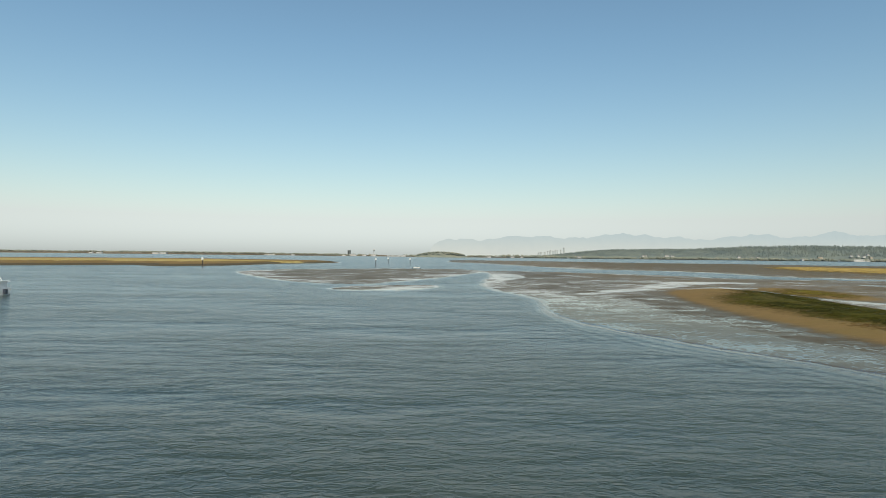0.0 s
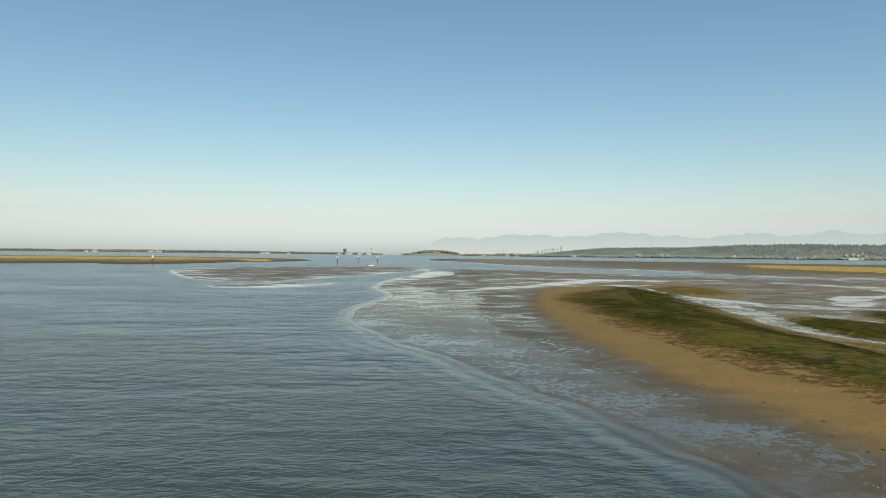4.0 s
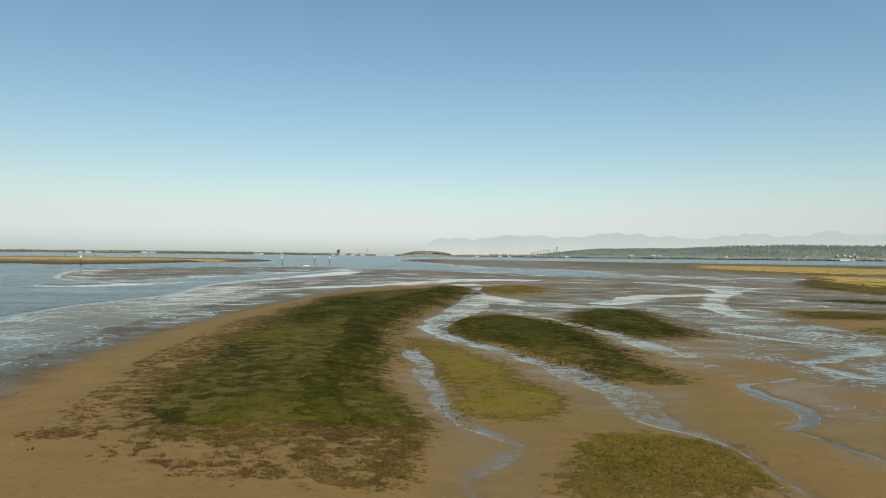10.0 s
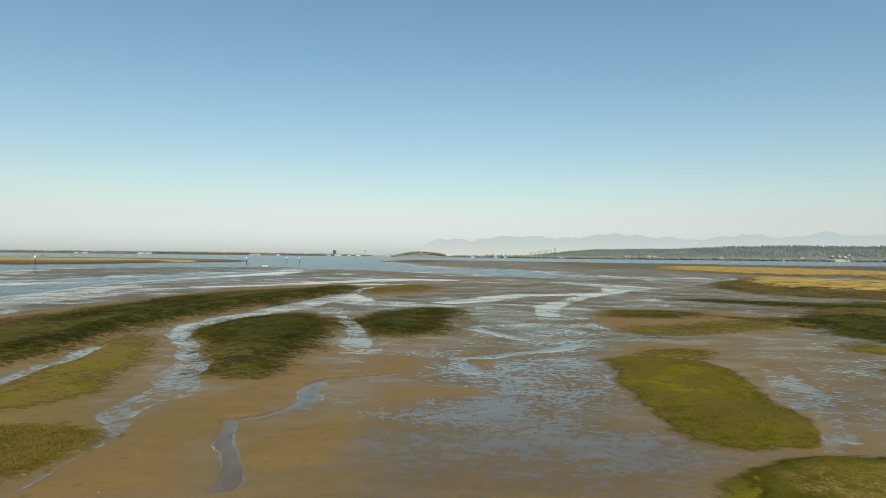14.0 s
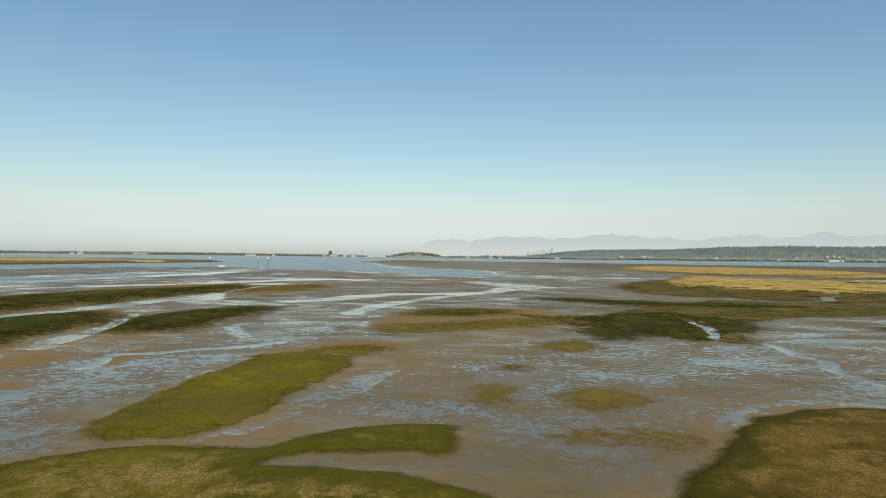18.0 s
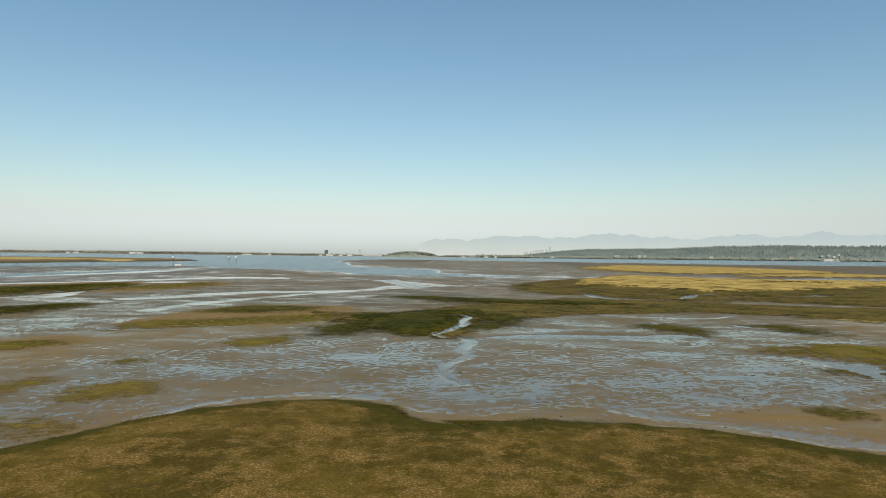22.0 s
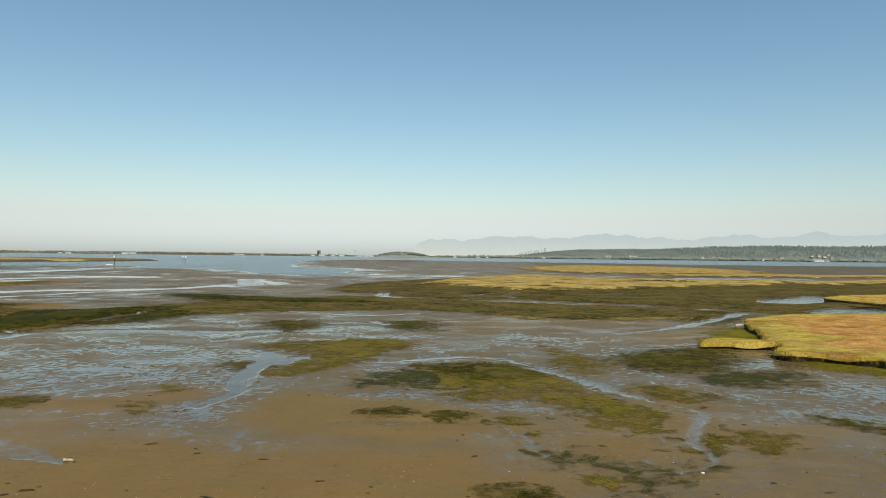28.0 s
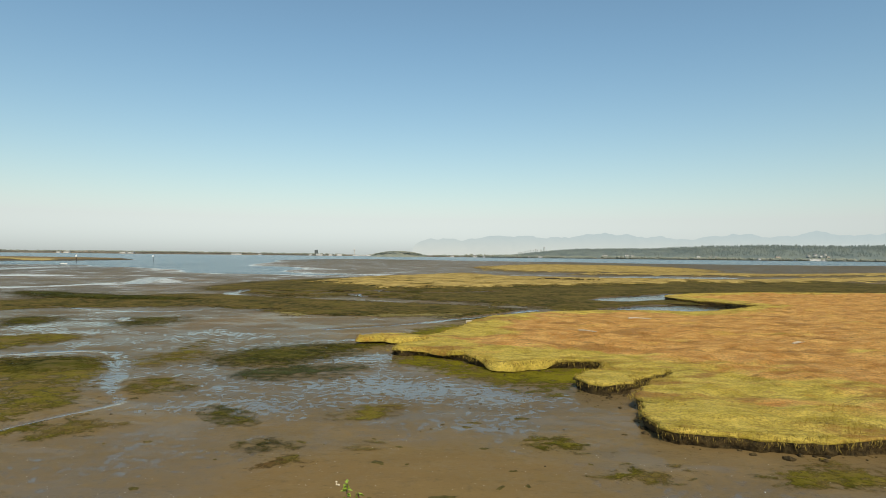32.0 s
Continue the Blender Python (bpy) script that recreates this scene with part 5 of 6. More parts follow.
for key, count, tall, wide in (("gold_mid", 40000, 0.17, 0.09), ("gold_far", 12000, 0.2, 0.25), ("gold_right", 16000, 0.2, 0.14), ("gold_back", 8000, 0.3, 0.3)):
    x, y, z, tall, lean, wide, d = sow_weed(MARSH_SHAPES[key], count, tall, wide, 20, 700)
    patch = 0.7 * wave(x * 0.5, y, 9.0, 91) + 0.6 * wave(x * 0.5, y, 3.5, 92) > 0.0
    tuft = blades("marsh_grass", x[patch], y[patch], z[patch], tall[patch], lean[patch] * 0.5, wide[patch], GOLD, d[patch] * 0 + 3)
    tuft.data.attributes["lush"].name = "cover"
    tagged(tuft, "clumps of tall golden saltmarsh grass", "grass", kind="stuff")

# ---- far shore ----
def far_material(name, a, b, scale, rough=0.95):
    m = material(name, rough=rough, spec=0.1)
    w = Web(m)
    n = w.noise(w.place(), scale, 5, 0.65)
    w.put(w.bsdf.inputs["Base Color"], w.mix(w.ramp(n, 0.35, 0.65), a, b))
    return m


# distance haze is mixed into the foliage colours: paler, bluer, low in contrast
FOREST = far_material("hazy_far_forest", (0.150, 0.185, 0.176), (0.205, 0.235, 0.205), 0.02)
SCRUB = far_material("hazy_shore_scrub", (0.20, 0.225, 0.185), (0.30, 0.30, 0.235), 0.02)
FAR_LAND = far_material("far_fields", (0.17, 0.14, 0.10), (0.27, 0.22, 0.15), 0.006)
PINK_LAND = far_material("bare_far_hill", (0.33, 0.25, 0.19), (0.42, 0.33, 0.25), 0.01)
WHITE_PAINT = far_material("weathered_white_paint", (0.56, 0.55, 0.52), (0.72, 0.70, 0.67), 0.08, 0.6)
GREY_ROOF = far_material("grey_roof", (0.20, 0.19, 0.18), (0.32, 0.30, 0.28), 0.3)
DARK_WALL = far_material("dark_concrete", (0.13, 0.15, 0.15), (0.19, 0.21, 0.21), 0.2)
# the city towers' haze is likewise put into their wall colour
HAZY_WALL = far_material("hazy_pale_wall", (0.46, 0.50, 0.50), (0.54, 0.57, 0.57), 0.05)
TAN_WALL = far_material("tan_wall", (0.45, 0.38, 0.30), (0.55, 0.48, 0.38), 0.3)


def strip(name, xs, ys, tops, mat, deep=150.0, foot=-0.5):
    """Land far off: a front foot, a rising slope, a crest and its back."""
    shares = ((0, 0), (0.12, 0.25), (0.45, 0.75), (1, 1), (2.0, 0.2))
    n = len(xs)
    co = np.concatenate([np.column_stack([xs, ys + deep * s, foot + (tops - foot) * h]) for s, h in shares])
    i = np.arange(n - 1)
    quads = np.concatenate([np.stack([k * n + i, k * n + i + 1, (k + 1) * n + i + 1, (k + 1) * n + i], 1) for k in range(len(shares) - 1)])
    return link_faces(name, co, quads, mat)


def shore_line(x):
    return np.interp(x, [-4000, -400, 300, 1250, 4000], [2600, 2590, 2330, 2050, 1850])


xs = np.linspace(-3400, 3900, 500)
tagged(strip("far_shore", xs, shore_line(xs), 4.0 + 7.0 * step(-xs, 100, 1100) + 1.8 * wave(xs, xs * 0, 90.0, 51), FAR_LAND, 500.0), "low hazy far shore with fields", "shore", kind="structure")
xs = np.linspace(200, 3900, 300)


def hill_top(x):
    return 1 + 34 * step(x, 220, 640) + 16 * step(x, 640, 1300) + 7 * step(x, 1300, 2200) + 2.0 * wave(x, 0 * x, 150.0, 52)


tagged(strip("wooded_hill", xs, shore_line(xs) + 60, hill_top(xs), FOREST, 240.0, 1.0), "long low hill with dark conifer forest beyond the bay", "hill", kind="structure")
xs = np.linspace(-150, 50, 60)
tagged(strip("wooded_islet", xs, 2050 + 0 * xs, 19 * np.sin(np.clip((xs + 135) / 172, 0, 1) * np.pi) ** 0.6 + 0.8 * wave(xs, 0 * xs, 12.0, 57) * (np.abs(xs + 49) < 80), SCRUB, 60.0),
       "low scrub-covered islet on the far water", "islet")
xs = np.linspace(-1540, -1330, 40)
tagged(strip("bare_hill", xs, 2720 + 0 * xs, 13 * np.sin(np.clip((xs + 1540) / 210, 0, 1) * np.pi) ** 0.5, PINK_LAND, 80.0), "low bare pinkish-brown hill on the far shore", "hill")


def far_trees(name, places, mat, sides=5):
    """Many far trees in one mesh: each a trunk and stacked ragged tiers (conifers) or lumps (broadleaves)."""
    co, tris = [], []
    for x, y, z, h, w, pointed in places:
        tiers = ((0.10, 0.50, 1.0), (0.35, 0.75, 0.72), (0.6, 1.0, 0.45)) if pointed else ((0.05, 0.62, 0.85), (0.2, 0.85, 1.0), (0.45, 1.0, 0.7))
        for lo, hi, r in tiers:
            b = len(co)
            ox, oy = (0, 0) if pointed else (random.uniform(-0.3, 0.3) * w, random.uniform(-0.3, 0.3) * w)
            turn = random.random() * 6.28
            for k in range(sides):
                a = turn + 6.283 * k / sides
                rr = w * r * random.uniform(0.7, 1.2) * 0.5
                co.append((x + ox + math.cos(a) * rr, y + oy + math.sin(a) * rr, z + h * (lo + (0 if pointed else 0.2 * (hi - lo) + random.uniform(-0.05, 0.05)))))
            if not pointed:
                for k in range(sides):
                    a = turn + 0.5 + 6.283 * k / sides
                    rr = w * r * random.uniform(0.5, 0.8) * 0.42
                    co.append((x + ox + math.cos(a) * rr, y + oy + math.sin(a) * rr, z + h * (lo + 0.75 * (hi - lo))))
                for k in range(sides):
                    j = (k + 1) % sides
                    tris += [(b + k, b + j, b + sides + k), (b + j, b + sides + j, b + sides + k)]
                top = b + sides
            else:
                top = b
            co.append((x + ox, y + oy, z + h * hi))
            tris += [(top + k, top + (k + 1) % sides, len(co) - 1) for k in range(sides)]
        b = len(co)
        t = w * 0.05
        co += [(x - t, y - t, z - 1), (x + t, y - t, z - 1), (x + t, y + t, z - 1), (x - t, y + t, z - 1), (x, y, z + h * 0.7)]
        tris += [(b + k, b + (k + 1) % 4, b + 4) for k in range(4)]
    ob = link_faces(name, np.array(co), np.array(tris), mat)
    for p in ob.data.polygons:
        p.use_smooth = False
    return ob


rows_of = []
for k in range(9000):
    x = random.uniform(330, 3000)
    back = random.random()
    share = 0.12 + 0.9 * back
    h = np.interp(share, [0.12, 0.45, 1.0], [0.25, 0.75, 1.0]) * float(hill_top(np.array([x]))[0])
    rows_of.append((x, float(shore_line(x)) + 60 + 240 * share, h, random.uniform(4, 8.5) * (0.6 if x < 900 else 1.0), random.uniform(3.5, 6.5), True))
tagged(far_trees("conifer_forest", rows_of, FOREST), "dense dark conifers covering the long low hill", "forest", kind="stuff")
rows_of = []
for k in range(1500):
    x = random.uniform(240, 3300)
    rows_of.append((x, float(shore_line(x)) + random.uniform(8, 75), 1.0, random.uniform(4, 10), random.uniform(7, 15), False))
for k in range(1500):
    x = random.uniform(-2600, 240)
    if wave(np.array([x]), np.array([0.0]), 130.0, 58)[0] + 0.5 * wave(np.array([x]), np.array([9.0]), 35.0, 59)[0] < -0.35:
        continue
    rows_of.append((x, float(shore_line(x)) + random.uniform(30, 220), 3.0 + 4.0 * float(step(-x, 100, 1100)), random.uniform(2, 7), random.uniform(6, 14), False))
for k in range(70):
    x = random.uniform(170, 420)
    rows_of.append((x, float(shore_line(x)) + random.uniform(10, 60), 1.0, random.uniform(7, 13), random.uniform(5, 9), False))
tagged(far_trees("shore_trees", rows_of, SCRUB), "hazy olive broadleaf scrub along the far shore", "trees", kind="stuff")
rows_of = [(random.uniform(-125, 25), random.uniform(2060, 2140), 0, 0, 0, False) for k in range(160)]
rows_of = [(x, y, max(1.0, 15 * math.sin((x + 135) / 172 * math.pi) ** 0.6), random.uniform(2, 4.5), random.uniform(5, 10), False) for x, y, *_ in rows_of]
tagged(far_trees("islet_scrub", rows_of, SCRUB), "low green scrub on the far islet", "shrubs", kind="stuff")


def box(bm, x0, x1, y0, y1, z0, z1):
    v = [bm.verts.new(p) for p in ((x0, y0, z0), (x1, y0, z0), (x1, y1, z0), (x0, y1, z0), (x0, y0, z1), (x1, y0, z1), (x1, y1, z1), (x0, y1, z1))]
    for f in ((0, 3, 2, 1), (4, 5, 6, 7), (0, 1, 5, 4), (1, 2, 6, 5), (2, 3, 7, 6), (3, 0, 4, 7)):
        bm.faces.new([v[i] for i in f])


WINDOW_DARK = material("dark_window_glass", (0.03, 0.035, 0.04), 0.15)


def house(x, y, z, wide, tall, deep, wall, label, category="house"):
    """A gabled house or shed: walls, two-sided roof with eaves, a door and windows on the bay side."""
    thing = new("house" if category == "house" else "shed")
    thing.matrix_world = pose(x, y, z)
    bm = bmesh.new()
    box(bm, -wide / 2, wide / 2, 0, deep, -1.0, tall)
    part("wall", bm, wall, thing)
    bm = bmesh.new()
    e, rise = 0.5, tall * (0.45 if category == "house" else 0.2)
    a = [bm.verts.new(p) for p in ((-wide / 2 - e, -e, tall), (wide / 2 + e, -e, tall), (wide / 2 + e, deep / 2, tall + rise), (-wide / 2 - e, deep / 2, tall + rise),
                                   (-wide / 2 - e, deep + e, tall), (wide / 2 + e, deep + e, tall))]
    for f in ((0, 1, 2, 3), (3, 2, 5, 4), (0, 3, 4), (1, 5, 2), (0, 4, 5, 1)):
        bm.faces.new([a[i] for i in f])
    part("roof", bm, GREY_ROOF if category == "house" else WHITE_PAINT, thing)
    n = max(2, int(wide / 5))
    for k in range(n):
        bm = bmesh.new()
        c = -wide / 2 + wide * (k + 0.5) / n
        box(bm, c - 0.7, c + 0.7, -0.06, 0.04, tall * 0.4, tall * 0.4 + 1.3)
        part("window", bm, WINDOW_DARK, thing)
    tagged(thing, label, category, "far shore buildings")
    return thing


for x, wide, tall in ((-450, 12, 3), (-414, 26, 5), (-367, 14, 4), (-329, 20, 4.5), (-258, 26, 3), (-231, 20, 3), (-206, 20, 4), (-761, 18, 3), (-739, 20, 3.5), (-655, 12, 3),
                      (-1476, 14, 4), (-1443, 22, 4)):
    house(x, float(shore_line(x)) + 25, 1.5, wide, tall, 12, WHITE_PAINT, "white low shed on the far shore", "shed")
house(-1200, 2625, 1.5, 56, 5, 20, WHITE_PAINT, "long white greenhouse shed on the far shore", "shed")
house(1258, 2062, 1.0, 50, 4.5, 14, WHITE_PAINT, "long white boathouse on the wooded shore", "shed")
for x, up, wide in ((120, 0, 12), (202, 0, 13), (235, 0, 9), (393, 0, 9), (430, 1, 14)):
    house(x, float(shore_line(x)) + 8, 1.0 + up, wide, 4, 9, WHITE_PAINT, "white house at the foot of the hill")
for x, up, wide in ((654, 8, 20), (725, 9, 16), (742, 8, 12), (946, 7, 12), (981, 6, 10), (1000, 6, 10), (1096, 1, 9), (1176, 8, 18), (1196, 0, 9), (1262, 14, 10), (1283, 16, 10),
                    (1300, 12, 12), (1322, 10, 11), (1312, 18, 8)):
    house(x, float(shore_line(x)) + (75 if up > 3 else 6), 1.0 + up, wide * 0.8, 3.6, 8, TAN_WALL if x in (1176, 1322) else WHITE_PAINT, "pale house among the trees on the wooded shore")


def tower_block():
    thing = new("tower_block")
    thing.matrix_world = pose(-437, 2660, 1)
    bm = bmesh.new()
    box(bm, -6, -0.4, 0, 9, -1, 21)
    part("wall", bm, DARK_WALL, thing)
    bm = bmesh.new()
    box(bm, 0.4, 6, 2, 10, -1, 23)
    part("wall", bm, DARK_WALL, thing)
    for k in range(6):
        bm = bmesh.new()
        box(bm, -5.4, -1.0, -0.08, 0.05, 2.5 + 3.6 * k, 4.2 + 3.6 * k)
        part("window", bm, WINDOW_DARK, thing)
    tagged(thing, "dark grey tower block on the far shore", "building", "far shore buildings")


tower_block()


def lathe(bm, profile, sides=10, at=(0, 0)):
    rings_ = []
    for r, z in profile:
        rings_.append([bm.verts.new((at[0] + r * math.cos(6.2832 * k / sides), at[1] + r * math.sin(6.2832 * k / sides), z)) for k in range(sides)])
    for a, b in zip(rings_, rings_[1:]):
        for k in range(sides):
            bm.faces.new((a[k], a[(k + 1) % sides], b[(k + 1) % sides], b[k]))
    bm.faces.new(rings_[0][::-1])
    bm.faces.new(rings_[-1])


def water_tower(x, y):
    thing = new("water_tower")
    thing.matrix_world = pose(x, y, 0)
    bm = bmesh.new()
    lathe(bm, [(3.6, -1), (3.2, 2), (2.8, 33)])
    part("shaft", bm, WHITE_PAINT, thing)
    bm = bmesh.new()
    lathe(bm, [(3.0, 33), (5.5, 36), (5.8, 40), (5.0, 43), (1.5, 44.5)])
    part("tank", bm, WHITE_PAINT, thing)
    tagged(thing, "white water tower on a slim shaft beyond the far shore", "water tower")


water_tower(-556, 4390)


def high_rise(x, y, wide, tall):
    thing = new("high_rise")
    thing.matrix_world = pose(x, y, 0)
    bm = bmesh.new()
    box(bm, -wide / 2, wide / 2, 0, wide, -1, tall)
    part("wall", bm, HAZY_WALL, thing)
    bm = bmesh.new()
    box(bm, -wide / 3, wide / 3, wide * 0.2, wide * 0.8, tall, tall + 4)
    part("roof_cabin", bm, GREY_ROOF, thing)
    tagged(thing, "pale distant city high-rise in the haze", "building", "distant city towers")


for x, wide, tall in ((585, 10, 36), (604, 8, 42), (622, 10, 48), (640, 8, 44), (655, 9, 52), (668, 7, 46), (690, 8, 50), (712, 12, 66), (560, 12, 32), (545, 10, 30)):
    high_rise(x, 4380, wide, tall * 0.95)

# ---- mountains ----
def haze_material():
    """Plain glowing backdrop of distance: blue air between here and the range, put into the colour."""
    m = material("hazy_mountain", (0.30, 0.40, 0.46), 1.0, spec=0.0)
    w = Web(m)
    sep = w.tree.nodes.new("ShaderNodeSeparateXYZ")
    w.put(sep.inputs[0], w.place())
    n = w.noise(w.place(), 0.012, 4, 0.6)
    # haze painted in: the emission pales from the crest down to the foot
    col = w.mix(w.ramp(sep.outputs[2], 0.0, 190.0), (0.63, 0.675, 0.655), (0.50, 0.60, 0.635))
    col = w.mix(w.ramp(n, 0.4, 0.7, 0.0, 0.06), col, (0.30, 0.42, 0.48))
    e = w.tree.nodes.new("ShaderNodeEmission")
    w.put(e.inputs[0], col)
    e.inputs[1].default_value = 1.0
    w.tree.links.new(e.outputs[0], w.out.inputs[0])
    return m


RIDGE = haze_material()
CREST = [(-260, 0), (-202, 18), (-179, 80), (-125, 108), (-70, 125), (39, 134), (121, 132), (176, 113), (257, 128), (366, 151), (420, 154), (529, 141), (611, 150), (746, 138), (936, 145), (1016, 162), (1110, 169), (1191, 180), (1299, 171), (1353, 176), (1488, 151), (1595, 160), (1703, 142), (1810, 143), (1944, 163), (2051, 167), (2239, 193), (2319, 164), (2479, 163), (2612, 191), (2692, 211), (2772, 203), (2905, 175), (3037, 187), (3106, 182), (3354, 240), (3677, 215), (4081, 229), (4486, 201), (5092, 187)]
xs = np.linspace(-260, 5200, 500)
cx, ch = np.array(CREST, float).T
crest = np.interp(xs, cx, ch) + (7.0 * wave(xs, xs * 0, 75.0, 61) + 4.5 * wave(xs, xs * 0, 26.0, 62)) * step(xs, -200, -100)
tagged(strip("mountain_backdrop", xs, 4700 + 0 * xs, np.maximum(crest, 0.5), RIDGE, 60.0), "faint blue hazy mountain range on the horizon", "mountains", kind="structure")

# ---- channel marks ----
POST_WOOD = far_material("wet_dark_pile", (0.05, 0.045, 0.04), (0.10, 0.085, 0.07), 2.0)
SIGN_WHITE = material("white_sign", (0.8, 0.8, 0.78), 0.5)


def channel_mark(tall=3.9):
    thing = new("channel_marker")
    bm = bmesh.new()
    lathe(bm, [(0.16, -1.5), (0.15, 0.5), (0.12, tall - 0.4), (0.11, tall)], 8)
    part("pile", bm, POST_WOOD, thing, "dark weathered timber pile")
    bm = bmesh.new()
    box(bm, -0.36, 0.36, -0.22, -0.17, tall - 0.75, tall + 0.0)
    bmesh.ops.bevel(bm, geom=bm.edges[:], offset=0.02, segments=1, affect="EDGES")
    part("board", bm, SIGN_WHITE, thing, "white daymark board")
    bm = bmesh.new()
    lathe(bm, [(0.10, tall), (0.12, tall + 0.12), (0.05, tall + 0.3)], 8)
    part("lantern", bm, SIGN_WHITE, thing)
    bm = bmesh.new()
    for k in range(7):
        box(bm, 0.16, 0.42, -0.03, 0.03, 0.4 + 0.4 * k, 0.45 + 0.4 * k)
    part("ladder", bm, POST_WOOD, thing)
    tagged(thing, "tall dark channel marker pile with a white board", "channel marker", "channel markers")
    return thing


mark = channel_mark()
mark.matrix_world = pose(-86.7, 230.5, -0.4)
for x, y in ((-34.3, 303.0), (-37.4, 386.9), (-22.1, 354.3)):
    copy_thing(mark, pose(x, y, -0.4))


def stake(tall=3.0):
    thing = new("stake")
    bm = bmesh.new()
    lathe(bm, [(0.24, -1.5), (0.2, 0.5), (0.17, tall)], 8)
    part("pole", bm, POST_WOOD, thing)
    bm = bmesh.new()
    lathe(bm, [(0.26, tall - 0.5), (0.3, tall - 0.3), (0.2, tall + 0.1)], 8)
    part("cap", bm, POST_WOOD, thing)
    tagged(thing, "short dark mooring pile in the far water", "pile", "mooring piles")
    return thing


one_stake = stake()
one_stake.matrix_world = pose(-252.1, 493.6, -0.3)
copy_thing(one_stake, pose(-226.2, 489.2, -0.3))

# ---- boats ----
HULL = material("white_gelcoat", (0.78, 0.78, 0.76), 0.25)
HULL_DARK = material("dark_antifouling", (0.05, 0.06, 0.08), 0.5)
STEEL = material("stainless_rail", (0.6, 0.6, 0.6), 0.25, 1.0)


def hull_mesh(bm, long, beam, deck, sheer):
    """A hull along x with its bow at +x."""
    rows_ = []
    for s in np.linspace(0, 1, 15):
        b = beam / 2 * (1 - max(0, (s - 0.45) / 0.55) ** 2.2) * (0.9 + 0.1 * min(1, s * 5))
        d = deck + sheer * s * s
        x = long * s + (0.25 * long * 0.2 * max(0, s - 0.8) * 5)
        rows_.append([bm.verts.new(p) for p in ((long * s, 0, -0.35 + 0.2 * s), (long * s, b * 0.6, -0.15), (x, b * 0.92, 0.15), (x, b, d * 0.6), (x, b * 1.02, d),
                                                (x, b * 0.95, d + 0.06), (x, 0, d + 0.1))])
        rows_[-1] += [bm.verts.new((v.co.x, -v.co.y, v.co.z)) for v in rows_[-1][5:0:-1]]
    for a, b in zip(rows_, rows_[1:]):
        n = len(a)
        for k in range(n):
            bm.faces.new((a[k], a[(k + 1) % n], b[(k + 1) % n], b[k]))
    bm.faces.new(rows_[0][::-1])
    bm.faces.new(rows_[-1])


def tube(bm, a, b, r, sides=6):
    a, b = Vector(a), Vector(b)
    m = Matrix.Translation((a + b) / 2) @ (b - a).to_track_quat("Z", "Y").to_matrix().to_4x4()
    bmesh.ops.create_cone(bm, cap_ends=True, segments=sides, radius1=r, radius2=r, depth=(b - a).length, matrix=m)


def motor_cruiser(at):
    """Stern at the origin, bow along +x."""
    thing = new("motor_cruiser")
    thing.matrix_world = at
    bm = bmesh.new()
    hull_mesh(bm, 6.6, 2.4, 0.75, 0.35)
    part("hull", bm, HULL, thing)
    bm = bmesh.new()
    box(bm, 0.1, 3.6, -1.16, 1.16, 0.0, 0.16)
    part("boot_stripe", bm, HULL_DARK, thing, "dark waterline stripe")
    bm = bmesh.new()
    box(bm, 0.25, 3.4, -0.95, 0.95, 0.75, 1.55)
    bmesh.ops.bevel(bm, geom=bm.edges[:], offset=0.08, segments=2, affect="EDGES")
    cabin = part("cabin", bm, HULL, thing)
    for side in (-1, 1):
        for k in range(5):
            bm = bmesh.new()
            box(bm, 0.42 + k * 0.58, 0.86 + k * 0.58, side * 0.95 - 0.02, side * 0.95 + 0.02, 1.08, 1.42)
            part("window", bm, WINDOW_DARK, cabin)
    bm = bmesh.new()
    box(bm, 3.38, 3.42, -0.7, 0.7, 1.08, 1.42)
    part("windscreen", bm, WINDOW_DARK, cabin)
    bm = bmesh.new()
    box(bm, 0.05, 3.6, -1.05, 1.05, 1.55, 1.62)
    part("cabin_roof", bm, HULL, thing)
    bm = bmesh.new()
    for side in (-1, 1):
        for k in range(5):
            y = 1.1 if k < 3 else 0.9 - 0.35 * (k - 3)
            tube(bm, (3.6 + 0.6 * k, side * y, 0.9), (3.6 + 0.6 * k, side * y, 1.45), 0.02)
        tube(bm, (3.6, side * 1.1, 1.45), (5.4, side * 0.9, 1.45), 0.02)
        tube(bm, (5.4, side * 0.9, 1.45), (6.5, 0, 1.5), 0.02)
    part("rail", bm, STEEL, thing, "thin steel pulpit rail")
    bm = bmesh.new()
    tube(bm, (0.25, 0, 1.6), (0.95, 0, 2.75), 0.035)
    tube(bm, (1.6, 0, 1.6), (0.95, 0, 2.75), 0.025)
    part("mast", bm, HULL, thing)
    bm = bmesh.new()
    box(bm, -0.3, 0.0, -0.2, 0.2, 0.1, 0.7)
    part("outboard_motor", bm, HULL_DARK, thing)
    tagged(thing, "white motor cruiser with dark cabin windows on the river", "boat")


motor_cruiser(pose(-48.5, 74.2, -0.03, 0, 0, 180))


def skiff(at):
    thing = new("skiff")
    thing.matrix_world = at
    bm = bmesh.new()
    hull_mesh(bm, 4.0, 1.6, 0.5, 0.2)
    part("hull", bm, HULL, thing)
    bm = bmesh.new()
    box(bm, 0.6, 3.0, -0.5, 0.5, 0.55, 0.85)
    part("cover", bm, HULL, thing)
    bm = bmesh.new()
    box(bm, -0.35, -0.02, -0.2, 0.2, 0.1, 0.95)
    part("outboard_motor", bm, HULL_DARK, thing)
    tagged(thing, "small white skiff moored in the far channel", "boat")


skiff(pose(-14.0, 257.9, -0.03) @ Matrix.Scale(0.65, 4))

